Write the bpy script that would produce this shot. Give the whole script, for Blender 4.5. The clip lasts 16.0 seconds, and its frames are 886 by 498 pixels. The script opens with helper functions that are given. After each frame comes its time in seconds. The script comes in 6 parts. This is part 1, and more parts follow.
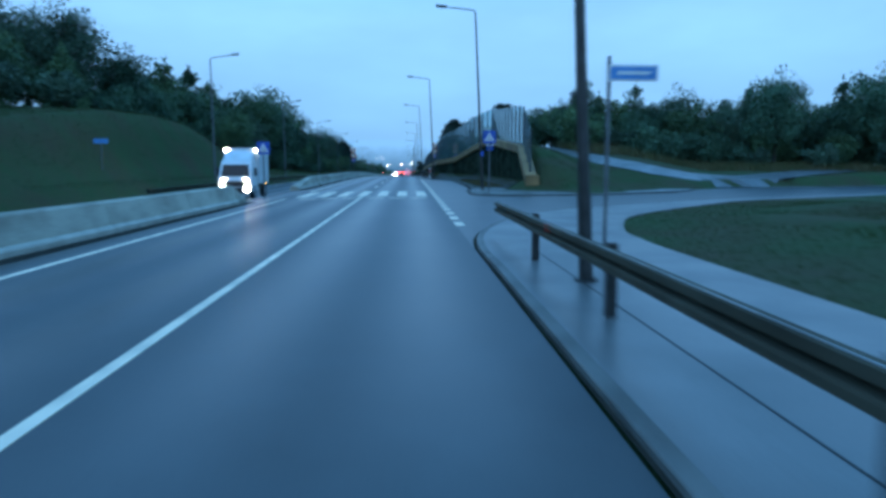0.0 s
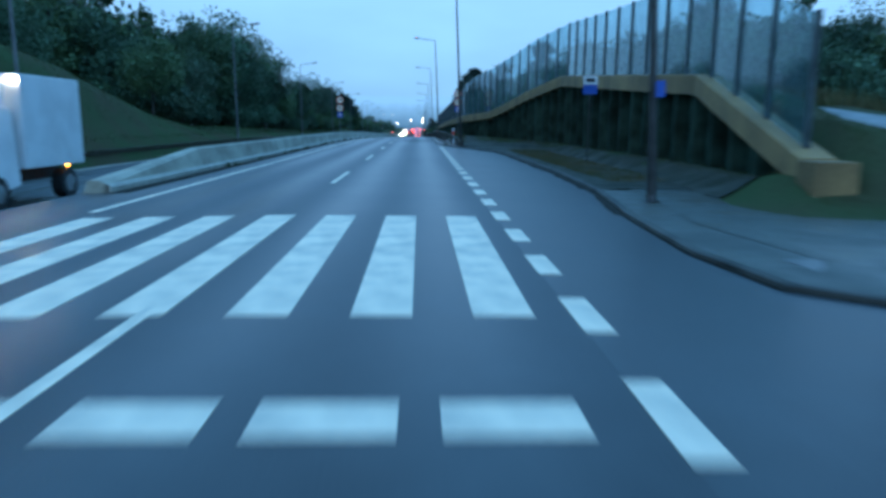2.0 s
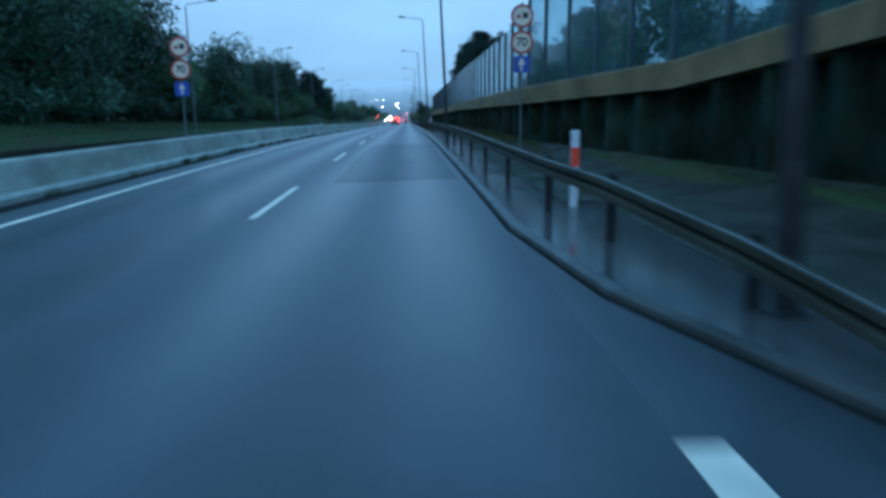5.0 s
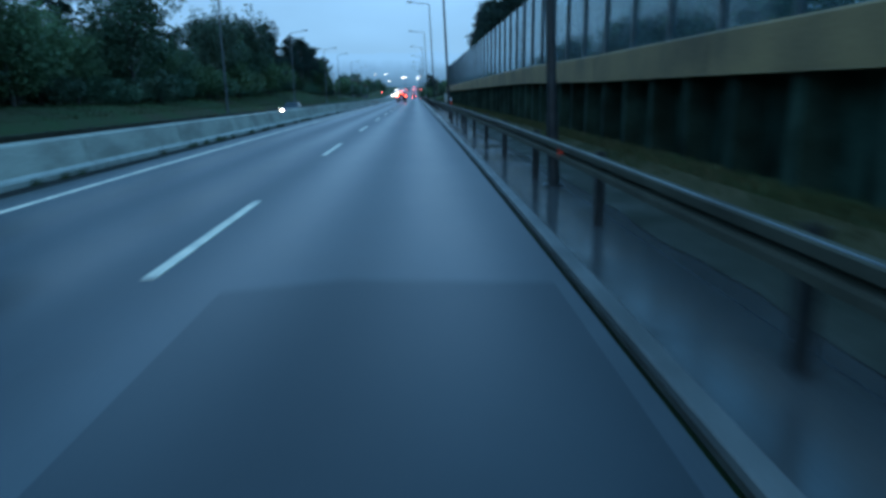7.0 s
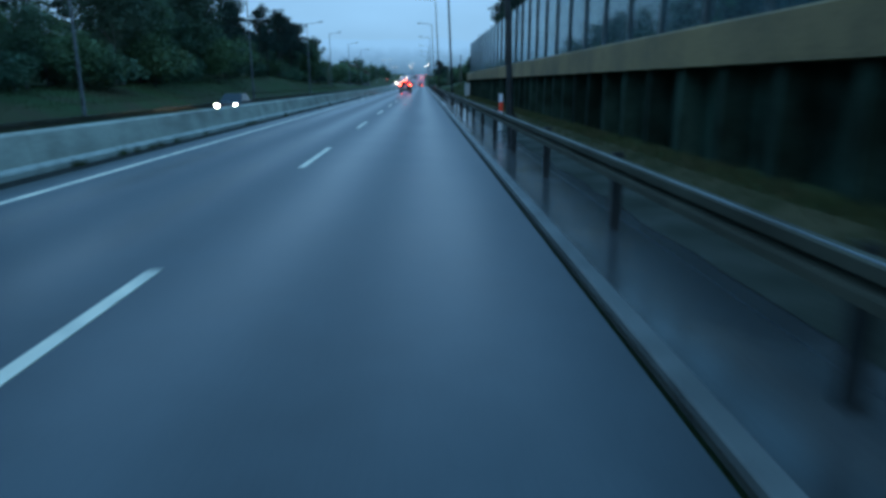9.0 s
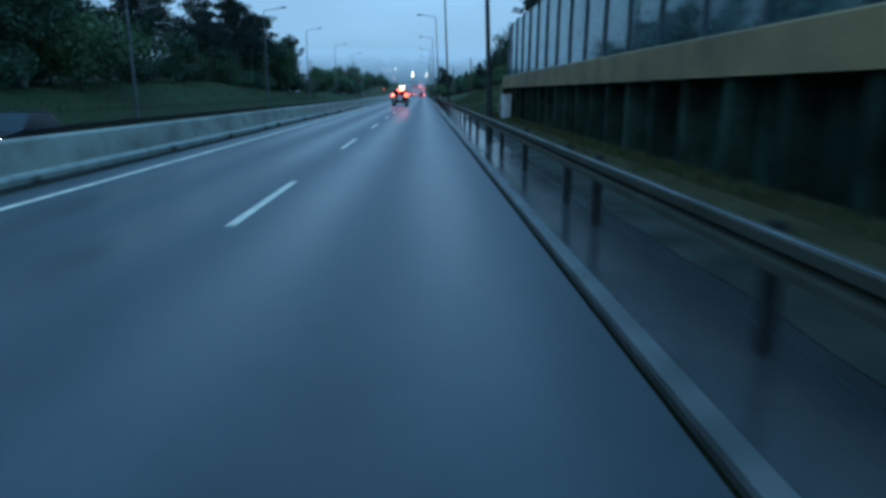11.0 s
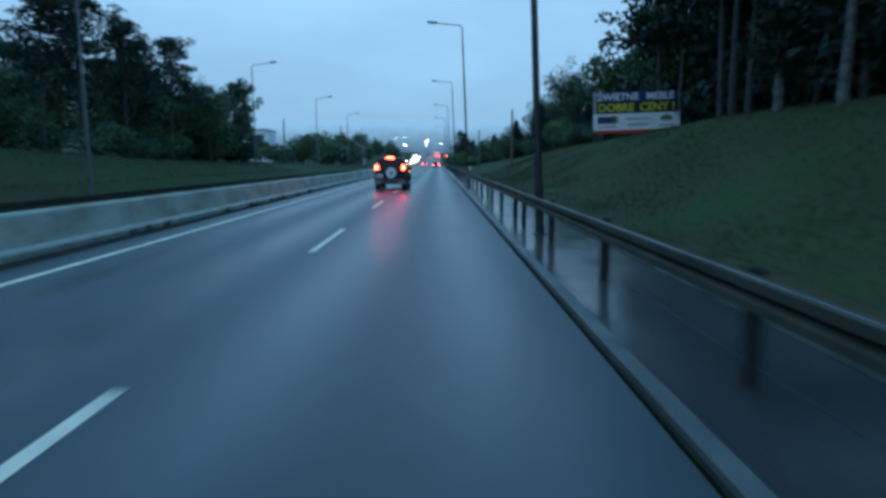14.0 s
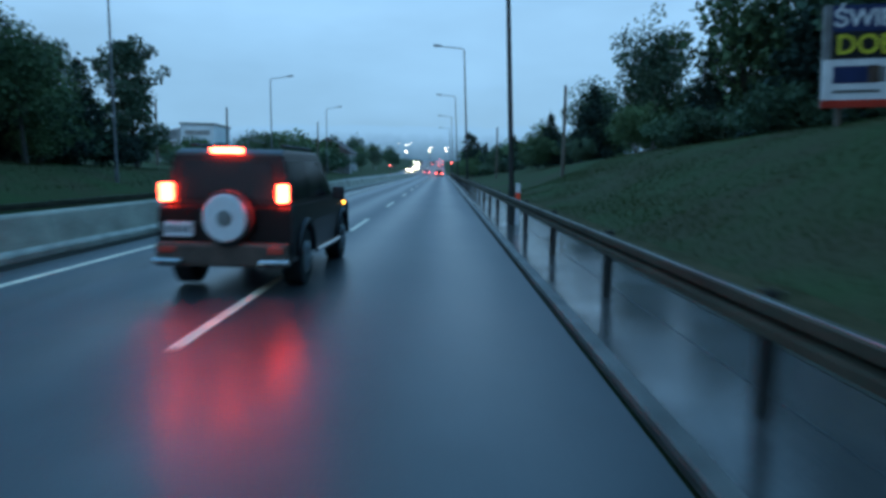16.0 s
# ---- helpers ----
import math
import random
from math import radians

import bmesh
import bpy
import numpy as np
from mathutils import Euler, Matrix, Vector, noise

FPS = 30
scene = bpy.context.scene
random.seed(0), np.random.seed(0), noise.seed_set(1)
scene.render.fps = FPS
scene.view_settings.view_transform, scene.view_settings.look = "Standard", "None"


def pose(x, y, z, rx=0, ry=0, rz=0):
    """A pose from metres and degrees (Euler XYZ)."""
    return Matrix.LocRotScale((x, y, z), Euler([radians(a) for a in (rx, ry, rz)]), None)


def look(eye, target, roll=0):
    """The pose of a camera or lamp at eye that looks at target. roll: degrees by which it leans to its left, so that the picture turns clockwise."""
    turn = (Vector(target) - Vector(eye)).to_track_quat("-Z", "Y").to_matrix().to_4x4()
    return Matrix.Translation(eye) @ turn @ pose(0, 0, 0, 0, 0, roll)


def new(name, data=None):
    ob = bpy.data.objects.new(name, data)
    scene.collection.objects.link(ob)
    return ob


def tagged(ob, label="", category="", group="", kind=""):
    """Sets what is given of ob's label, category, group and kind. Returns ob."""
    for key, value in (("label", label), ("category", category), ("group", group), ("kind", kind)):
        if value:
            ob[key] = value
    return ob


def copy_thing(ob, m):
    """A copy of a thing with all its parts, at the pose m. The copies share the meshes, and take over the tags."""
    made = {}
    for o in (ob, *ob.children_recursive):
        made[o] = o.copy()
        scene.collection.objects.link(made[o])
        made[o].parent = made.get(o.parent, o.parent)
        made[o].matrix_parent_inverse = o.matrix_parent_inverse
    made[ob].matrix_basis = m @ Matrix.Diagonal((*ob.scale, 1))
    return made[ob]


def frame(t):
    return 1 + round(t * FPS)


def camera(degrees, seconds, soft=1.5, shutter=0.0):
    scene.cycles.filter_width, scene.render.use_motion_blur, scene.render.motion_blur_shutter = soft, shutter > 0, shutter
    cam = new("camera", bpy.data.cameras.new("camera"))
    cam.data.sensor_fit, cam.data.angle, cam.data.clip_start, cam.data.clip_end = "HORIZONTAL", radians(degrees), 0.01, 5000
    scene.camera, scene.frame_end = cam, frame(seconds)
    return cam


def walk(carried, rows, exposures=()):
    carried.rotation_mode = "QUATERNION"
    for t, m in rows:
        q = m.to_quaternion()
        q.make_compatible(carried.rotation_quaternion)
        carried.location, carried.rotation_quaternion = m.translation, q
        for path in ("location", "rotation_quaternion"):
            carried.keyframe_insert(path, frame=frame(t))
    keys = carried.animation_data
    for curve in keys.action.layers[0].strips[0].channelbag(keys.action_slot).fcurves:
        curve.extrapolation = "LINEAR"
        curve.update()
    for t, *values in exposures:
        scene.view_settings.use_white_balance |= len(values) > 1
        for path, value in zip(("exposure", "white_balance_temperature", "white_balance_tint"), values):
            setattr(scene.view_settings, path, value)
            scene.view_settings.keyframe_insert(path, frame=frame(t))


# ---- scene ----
cam = camera(66.54, 16.0, soft=3.4, shutter=0.5)
EXPOSURES = [(0, 0.1, 5900, 10), (2, 0.2, 6100, 10), (4, 0.12, 6250, 10), (7, 0.04, 6450, 10), (9, 0.0, 6650, 10), (12, -0.08, 6750, 10), (13, -0.05, 6900, 10), (16, -0.05, 6900, 10)]
PATH = [
    (0, pose(0.000, 0.000, -0.415, 84.04, -0.12, -2.87)),
    (0.5, pose(-0.050, 6.984, -0.275, 84.10, -0.64, -3.83)),
    (1, pose(-0.025, 14.034, -0.134, 82.82, -1.01, -1.92)),
    (1.5, pose(-0.045, 21.218, 0.010, 81.40, -0.67, -3.03)),
    (2, pose(-0.061, 28.399, 0.153, 80.55, -0.66, -1.96)),
    (2.5, pose(-0.056, 35.433, 0.294, 79.63, -0.43, -1.33)),
    (3, pose(-0.045, 42.244, 0.430, 78.76, -0.23, -0.94)),
    (3.5, pose(-0.049, 49.139, 0.568, 79.17, -0.07, -2.78)),
    (4, pose(-0.032, 55.881, 0.703, 79.06, 0.55, -3.10)),
    (4.2, pose(-0.038, 58.509, 0.756, 79.33, 0.40, -3.18)),
    (6.3, pose(-0.028, 86.768, 1.287, 77.35, 0.52, -2.04)),
    (6.5, pose(-0.012, 89.188, 1.323, 76.26, 0.80, -1.69)),
    (7, pose(0.006, 95.861, 1.411, 77.11, 0.59, -2.28)),
    (7.5, pose(-0.014, 102.338, 1.474, 77.66, -0.44, -2.20)),
    (8, pose(-0.039, 109.080, 1.517, 76.20, -0.95, -1.89)),
    (8.5, pose(-0.046, 115.700, 1.540, 76.70, -1.73, -0.98)),
    (9, pose(0.004, 122.261, 1.549, 76.15, -0.08, -1.67)),
    (9.2, pose(0.006, 124.956, 1.550, 75.93, -0.13, -1.72)),
    (11.3, pose(-0.034, 153.284, 1.550, 77.55, -0.76, -1.65)),
    (11.5, pose(-0.065, 155.846, 1.550, 78.40, -1.00, -1.70)),
    (12, pose(-0.082, 162.650, 1.550, 78.09, -1.85, -1.50)),
    (12.5, pose(-0.058, 169.465, 1.550, 79.41, -0.80, -1.51)),
    (13, pose(-0.171, 176.523, 1.550, 80.95, -2.43, -0.37)),
    (13.5, pose(-0.076, 183.348, 1.550, 82.04, -0.83, 0.02)),
    (14, pose(-0.107, 190.332, 1.550, 82.62, -0.20, -0.43)),
    (14.5, pose(-0.142, 197.438, 1.550, 82.73, -0.46, -0.93)),
    (15, pose(-0.107, 204.356, 1.550, 83.02, -0.64, -0.41)),
    (15.5, pose(-0.067, 211.514, 1.550, 83.07, -0.43, -0.70)),
    (16, pose(-0.029, 218.559, 1.550, 83.31, -1.03, -0.10)),
]
walk(cam, PATH, EXPOSURES)

# ---- light ----
world = bpy.data.worlds.new("dusk_sky")
scene.world = world
world.use_nodes = True
wn, wl = world.node_tree.nodes, world.node_tree.links
sky = wn.new("ShaderNodeTexSky")
sky.sky_type, sky.sun_disc = "NISHITA", False
sky.sun_elevation, sky.sun_rotation = radians(6), radians(200)
coord = wn.new("ShaderNodeTexCoord")
sep = wn.new("ShaderNodeSeparateXYZ")
wl.new(coord.outputs["Generated"], sep.inputs[0])
ramp = wn.new("ShaderNodeValToRGB")
wl.new(sep.outputs["Z"], ramp.inputs[0])
ramp.color_ramp.elements[0].position, ramp.color_ramp.elements[0].color = 0.0, (0.2, 0.4, 0.62, 1)
ramp.color_ramp.elements[1].position, ramp.color_ramp.elements[1].color = 0.5, (0.2, 0.68, 1.36, 1)
for place, tint in ((0.06, (0.265, 0.55, 0.88, 1)), (0.22, (0.33, 0.665, 1.07, 1))):
    ramp.color_ramp.elements.new(place).color = tint
dim = wn.new("ShaderNodeMix")
dim.data_type = "RGBA"
dim.blend_type = "MULTIPLY"
dim.inputs[0].default_value = 1.0
wl.new(sky.outputs[0], dim.inputs[6])
dim.inputs[7].default_value = (0.10, 0.10, 0.10, 1)
cover = wn.new("ShaderNodeMix")
cover.data_type = "RGBA"
cover.inputs[0].default_value = 0.95
wl.new(dim.outputs[2], cover.inputs[6])
cloud = wn.new("ShaderNodeTexNoise")
cloud.inputs["Scale"].default_value, cloud.inputs["Detail"].default_value = 3.5, 4
spread = wn.new("ShaderNodeMapping")
spread.inputs["Scale"].default_value = (1.0, 1.0, 3.0)
wl.new(coord.outputs["Generated"], spread.inputs[0])
wl.new(spread.outputs[0], cloud.inputs[0])
shade = wn.new("ShaderNodeMapRange")
shade.inputs[1].default_value, shade.inputs[2].default_value, shade.inputs[3].default_value, shade.inputs[4].default_value = 0.3, 0.7, 0.9, 1.1
wl.new(cloud.outputs[0], shade.inputs[0])
mottle = wn.new("ShaderNodeMix")
mottle.data_type, mottle.blend_type = "RGBA", "MULTIPLY"
mottle.inputs[0].default_value = 1.0
wl.new(ramp.outputs[0], mottle.inputs[6])
wl.new(shade.outputs[0], mottle.inputs[7])
wl.new(mottle.outputs[2], cover.inputs[7])
wl.new(cover.outputs[2], wn["Background"].inputs[0])
wn["Background"].inputs[1].default_value = 1.02

sun = new("overcast_sun", bpy.data.lights.new("overcast_sun", "SUN"))
sun.data.energy, sun.data.angle, sun.data.color = 0.25, radians(30), (0.75, 0.87, 1.0)
sun.matrix_world = look((-20, -60, 60), (0, 0, 0))

# ---- materials ----


def material(name, colour, rough=0.6, metal=0.0, spot=None, scale=6.0, amount=0.5, fine=60.0, bump=0.2, spec=0.5, rough2=None, stretch=(1, 1, 1), per_object=0.0):
    """A surface with variation at two scales: broad stains and fine grain."""
    m = bpy.data.materials.new(name)
    m.use_nodes = True
    n, l = m.node_tree.nodes, m.node_tree.links
    b = n["Principled BSDF"]
    c = n.new("ShaderNodeTexCoord")
    mp = n.new("ShaderNodeMapping")
    mp.inputs["Scale"].default_value = stretch
    l.new(c.outputs["Object"], mp.inputs[0])
    broad = n.new("ShaderNodeTexNoise")
    broad.inputs["Scale"].default_value, broad.inputs["Detail"].default_value = scale, 5
    grain = n.new("ShaderNodeTexNoise")
    grain.inputs["Scale"].default_value, grain.inputs["Detail"].default_value = fine, 3
    l.new(mp.outputs[0], broad.inputs[0])
    l.new(mp.outputs[0], grain.inputs[0])
    r = n.new("ShaderNodeMapRange")
    r.inputs[1].default_value, r.inputs[2].default_value = 0.38, 0.66
    l.new(broad.outputs[0], r.inputs[0])
    mix = n.new("ShaderNodeMix")
    mix.data_type = "RGBA"
    mix.inputs[6].default_value = (*colour, 1)
    spot = spot or tuple(v * (1 - amount) for v in colour)
    mix.inputs[7].default_value = (*spot, 1)
    l.new(r.outputs[0], mix.inputs[0])
    mul = n.new("ShaderNodeMix")
    mul.data_type, mul.blend_type = "RGBA", "OVERLAY"
    mul.inputs[0].default_value = 0.35
    l.new(mix.outputs[2], mul.inputs[6])
    l.new(grain.outputs[0], mul.inputs[7])
    out = mul.outputs[2]
    if per_object:
        info = n.new("ShaderNodeObjectInfo")
        shift = n.new("ShaderNodeVectorMath")
        shift.operation = "SCALE"
        shift.inputs[0].default_value = (37.0, 91.0, 53.0)
        l.new(info.outputs["Random"], shift.inputs["Scale"])
        l.new(shift.outputs[0], mp.inputs["Location"])
        hs = n.new("ShaderNodeHueSaturation")
        rr = n.new("ShaderNodeMapRange")
        rr.inputs[3].default_value, rr.inputs[4].default_value = 1 - per_object, 1 + per_object
        l.new(info.outputs["Random"], rr.inputs[0])
        l.new(rr.outputs[0], hs.inputs["Value"])
        l.new(out, hs.inputs["Color"])
        out = hs.outputs[0]
    l.new(out, b.inputs["Base Color"])
    b.inputs["Roughness"].default_value, b.inputs["Metallic"].default_value = rough, metal
    b.inputs["Specular IOR Level"].default_value = spec
    if rough2 is not None:
        rr = n.new("ShaderNodeMapRange")
        rr.inputs[1].default_value, rr.inputs[2].default_value = 0.35, 0.65
        rr.inputs[3].default_value, rr.inputs[4].default_value = rough, rough2
        l.new(broad.outputs[0], rr.inputs[0])
        l.new(rr.outputs[0], b.inputs["Roughness"])
    if bump:
        bp = n.new("ShaderNodeBump")
        bp.inputs["Strength"].default_value, bp.inputs["Distance"].default_value = bump, 0.02
        l.new(grain.outputs[0], bp.inputs["Height"])
        l.new(bp.outputs[0], b.inputs["Normal"])
    return m


def glow(name, colour, strength):
    m = bpy.data.materials.new(name)
    m.use_nodes = True
    b = m.node_tree.nodes["Principled BSDF"]
    b.inputs["Base Color"].default_value = (*colour, 1)
    b.inputs["Emission Color"].default_value = (*colour, 1)
    b.inputs["Emission Strength"].default_value = strength
    return m


def painted_haze(name, low, high, z0, z1):
    """A far hillside that glows, damp-air haze painted in paler towards its crest, with patches of woods and fields."""
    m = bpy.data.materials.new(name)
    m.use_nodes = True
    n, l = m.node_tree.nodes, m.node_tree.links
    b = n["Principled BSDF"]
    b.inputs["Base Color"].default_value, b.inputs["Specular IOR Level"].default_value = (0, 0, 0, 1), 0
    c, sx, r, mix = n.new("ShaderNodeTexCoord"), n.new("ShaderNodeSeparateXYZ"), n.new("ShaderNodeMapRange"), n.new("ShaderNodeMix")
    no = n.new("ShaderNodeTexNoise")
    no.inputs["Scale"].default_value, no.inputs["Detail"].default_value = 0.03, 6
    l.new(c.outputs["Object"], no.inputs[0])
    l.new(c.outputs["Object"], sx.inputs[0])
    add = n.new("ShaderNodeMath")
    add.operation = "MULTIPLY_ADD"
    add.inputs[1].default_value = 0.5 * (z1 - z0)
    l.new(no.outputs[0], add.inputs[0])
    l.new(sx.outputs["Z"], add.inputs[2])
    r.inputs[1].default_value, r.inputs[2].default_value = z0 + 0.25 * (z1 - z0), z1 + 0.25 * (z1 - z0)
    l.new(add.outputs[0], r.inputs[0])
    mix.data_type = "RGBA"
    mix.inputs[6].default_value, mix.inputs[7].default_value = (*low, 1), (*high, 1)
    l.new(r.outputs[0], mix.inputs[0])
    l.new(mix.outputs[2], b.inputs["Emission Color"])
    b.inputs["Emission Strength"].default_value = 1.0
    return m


def wet_asphalt(name, colour, lanes, tracks=1.0, rough=0.385):
    """Wet asphalt: fine chippings, broad stains, smoother and wetter wheel tracks along the lanes."""
    m = bpy.data.materials.new(name)
    m.use_nodes = True
    n, l = m.node_tree.nodes, m.node_tree.links
    b = n["Principled BSDF"]
    c = n.new("ShaderNodeTexCoord")
    sx = n.new("ShaderNodeSeparateXYZ")
    l.new(c.outputs["Object"], sx.inputs[0])
    turned = n.new("ShaderNodeMapping")
    turned.inputs["Location"].default_value = (3.37, 1.21, 5.43)
    turned.inputs["Rotation"].default_value = (0.31, 0.23, 0.67)
    l.new(c.outputs["Object"], turned.inputs[0])
    mp = n.new("ShaderNodeMapping")
    mp.inputs["Scale"].default_value = (1.0, 0.12, 1.0)
    mp.inputs["Location"].default_value = (0.37, 0.21, 0.43)
    l.new(c.outputs["Object"], mp.inputs[0])
    blotch = n.new("ShaderNodeTexNoise")
    blotch.inputs["Scale"].default_value, blotch.inputs["Detail"].default_value = 2.2, 3
    l.new(turned.outputs[0], blotch.inputs[0])
    streak = n.new("ShaderNodeTexNoise")
    streak.inputs["Scale"].default_value, streak.inputs["Detail"].default_value = 0.8, 1
    l.new(mp.outputs[0], streak.inputs[0])
    stain = n.new("ShaderNodeTexNoise")
    stain.inputs["Scale"].default_value, stain.inputs["Detail"].default_value = 0.45, 3
    l.new(turned.outputs[0], stain.inputs[0])
    chip = n.new("ShaderNodeTexNoise")
    chip.inputs["Scale"].default_value, chip.inputs["Detail"].default_value = 47, 2
    l.new(turned.outputs[0], chip.inputs[0])
    # wheel tracks: two per 3.4 m lane
    wob = n.new("ShaderNodeMath")
    wob.operation = "MULTIPLY_ADD"
    l.new(streak.outputs[0], wob.inputs[0])
    l.new(sx.outputs["X"], wob.inputs[2])
    ph = n.new("ShaderNodeMath")
    ph.operation = "MULTIPLY"
    l.new(wob.outputs[0], ph.inputs[0])
    ph.inputs[1].default_value = 2 * math.pi / lanes
    wob.inputs[1].default_value = 0.3
    si = n.new("ShaderNodeMath")
    si.operation = "SINE"
    l.new(ph.outputs[0], si.inputs[0])
    tr = n.new("ShaderNodeMapRange")
    tr.inputs[1].default_value, tr.inputs[2].default_value = -1, 1
    l.new(si.outputs[0], tr.inputs[0])
    mix = n.new("ShaderNodeMix")
    mix.data_type = "RGBA"
    mix.inputs[6].default_value = (*colour, 1)
    mix.inputs[7].default_value = (*[v * 0.55 for v in colour], 1)
    l.new(stain.outputs[0], mix.inputs[0])
    ov = n.new("ShaderNodeMix")
    ov.data_type, ov.blend_type = "RGBA", "OVERLAY"
    ov.inputs[0].default_value = 0.5
    l.new(mix.outputs[2], ov.inputs[6])
    l.new(chip.outputs[0], ov.inputs[7])
    ov2 = n.new("ShaderNodeMix")
    ov2.data_type, ov2.blend_type = "RGBA", "OVERLAY"
    ov2.inputs[0].default_value = 0.5
    l.new(ov.outputs[2], ov2.inputs[6])
    l.new(blotch.outputs[0], ov2.inputs[7])
    l.new(ov2.outputs[2], b.inputs["Base Color"])
    ro = n.new("ShaderNodeMapRange")
    ro.inputs[3].default_value, ro.inputs[4].default_value = rough + 0.1 * tracks, rough - 0.05 * tracks
    l.new(tr.outputs[0], ro.inputs[0])
    ra = n.new("ShaderNodeMath")
    ra.operation = "MULTIPLY_ADD"
    l.new(stain.outputs[0], ra.inputs[0])
    ra.inputs[1].default_value = -0.06
    l.new(ro.outputs[0], ra.inputs[2])
    rb = n.new("ShaderNodeMath")
    rb.operation = "MULTIPLY_ADD"
    l.new(blotch.outputs[0], rb.inputs[0])
    rb.inputs[1].default_value = 0.05
    off = n.new("ShaderNodeMath")
    off.operation = "SUBTRACT"
    l.new(ra.outputs[0], off.inputs[0])
    off.inputs[1].default_value = 0.025
    l.new(off.outputs[0], rb.inputs[2])
    l.new(rb.outputs[0], b.inputs["Roughness"])
    b.inputs["Specular IOR Level"].default_value = 0.5
    bp = n.new("ShaderNodeBump")
    bp.inputs["Strength"].default_value, bp.inputs["Distance"].default_value = 0.2, 0.006
    l.new(chip.outputs[0], bp.inputs["Height"])
    l.new(bp.outputs[0], b.inputs["Normal"])
    return m


def screen(name):
    """Clear acrylic of a noise screen: mirrors at a grazing angle, lets the view through, with a thin grey-blue film of dirt."""
    m = bpy.data.materials.new(name)
    m.use_nodes = True
    n, l = m.node_tree.nodes, m.node_tree.links
    b = n["Principled BSDF"]
    b.inputs["Base Color"].default_value = (0.11, 0.21, 0.225, 1)
    b.inputs["Roughness"].default_value = 0.5
    t = n.new("ShaderNodeBsdfTransparent")
    t.inputs[0].default_value = (0.68, 0.82, 0.85, 1)
    g = n.new("ShaderNodeBsdfGlossy")
    g.inputs["Color"].default_value = (0.86, 0.93, 0.95, 1)
    g.inputs["Roughness"].default_value = 0.06
    w = n.new("ShaderNodeLayerWeight")
    w.inputs[0].default_value = 0.5
    power = n.new("ShaderNodeMath")
    power.operation = 'POWER'
    power.inputs[1].default_value = 5.4
    l.new(w.outputs["Facing"], power.inputs[0])
    gloss = n.new("ShaderNodeMapRange")
    gloss.inputs[3].default_value, gloss.inputs[4].default_value = 0.03, 1.0
    l.new(power.outputs[0], gloss.inputs[0])
    sheen = n.new("ShaderNodeMixShader")
    l.new(gloss.outputs[0], sheen.inputs[0])
    l.new(t.outputs[0], sheen.inputs[1])
    l.new(g.outputs[0], sheen.inputs[2])
    mix = n.new("ShaderNodeMixShader")
    c = n.new("ShaderNodeTexCoord")
    no = n.new("ShaderNodeTexNoise")
    no.inputs["Scale"].default_value, no.inputs["Detail"].default_value = 0.7, 5
    l.new(c.outputs["Object"], no.inputs[0])
    r = n.new("ShaderNodeMapRange")
    r.inputs[1].default_value, r.inputs[2].default_value, r.inputs[3].default_value, r.inputs[4].default_value = 0.3, 0.7, 0.06, 0.22
    l.new(no.outputs[0], r.inputs[0])
    l.new(r.outputs[0], mix.inputs[0])
    l.new(sheen.outputs[0], mix.inputs[1])
    l.new(b.outputs[0], mix.inputs[2])
    l.new(mix.outputs[0], n["Material Output"].inputs[0])
    return m


ASPHALT = wet_asphalt("wet_asphalt", (0.046, 0.048, 0.05), 1.75)
SIDE_ASPHALT = wet_asphalt("wet_side_asphalt", (0.044, 0.046, 0.048), 1.75, 0.0)
PATCH = wet_asphalt("fresh_asphalt", (0.016, 0.017, 0.019), 1.75, 0.9, 0.44)
# white road paint with warm headlight light put into its colour, worn in patches
WARM_LIT_PAINT = material("warm_lit_road_paint", (0.98, 0.76, 0.55), 0.55, spot=(0.62, 0.51, 0.39), scale=2.4, fine=120, bump=0.15)
PAVING = material("wet_paving", (0.08, 0.079, 0.075), 0.09, spot=(0.04, 0.04, 0.038), scale=0.6, fine=40, bump=0.06, rough2=0.25)
PAVING_NEAR = material("pale_wet_paving", (0.13, 0.13, 0.126), 0.3, spot=(0.1, 0.1, 0.096), scale=0.6, fine=40, bump=0.08, rough2=0.4)
SANDY = material("wet_sandy_paving", (0.085, 0.078, 0.06), 0.3, spot=(0.05, 0.048, 0.036), scale=0.9, fine=30, bump=0.3, rough2=0.6)
PATHWAY = material("wet_path_asphalt", (0.11, 0.11, 0.108), 0.3, spot=(0.08, 0.08, 0.078), scale=0.8, fine=60, bump=0.1, rough2=0.45)
KERB = material("kerb_concrete", (0.145, 0.14, 0.126), 0.5, spot=(0.075, 0.073, 0.064), scale=2, bump=0.3, spec=0.3)
CONCRETE = material("barrier_concrete", (0.4, 0.368, 0.285), 0.65, spot=(0.23, 0.212, 0.16), scale=0.9, fine=14, bump=0.45, per_object=0.09, stretch=(1.0, 0.7, 1.6))
FOOT_CONCRETE = material("barrier_foot_concrete", (0.46, 0.43, 0.355), 0.6, spot=(0.32, 0.295, 0.24), scale=2.2, fine=18, bump=0.4, per_object=0.08)
BEAM = material("capping_beam", (0.3, 0.185, 0.08), 0.6, spot=(0.165, 0.108, 0.052), scale=0.8, fine=22, bump=0.3, per_object=0.12, spec=0.2)
PILE = material("green_sheet_pile", (0.03, 0.05, 0.034), 0.8, spot=(0.014, 0.018, 0.011), scale=1.5, fine=30, bump=0.2, per_object=0.35, spec=0.03)
STEEL = material("galvanised_steel", (0.34, 0.35, 0.35), 0.42, metal=0.7, spot=(0.22, 0.22, 0.21), scale=2, fine=40, bump=0.1)
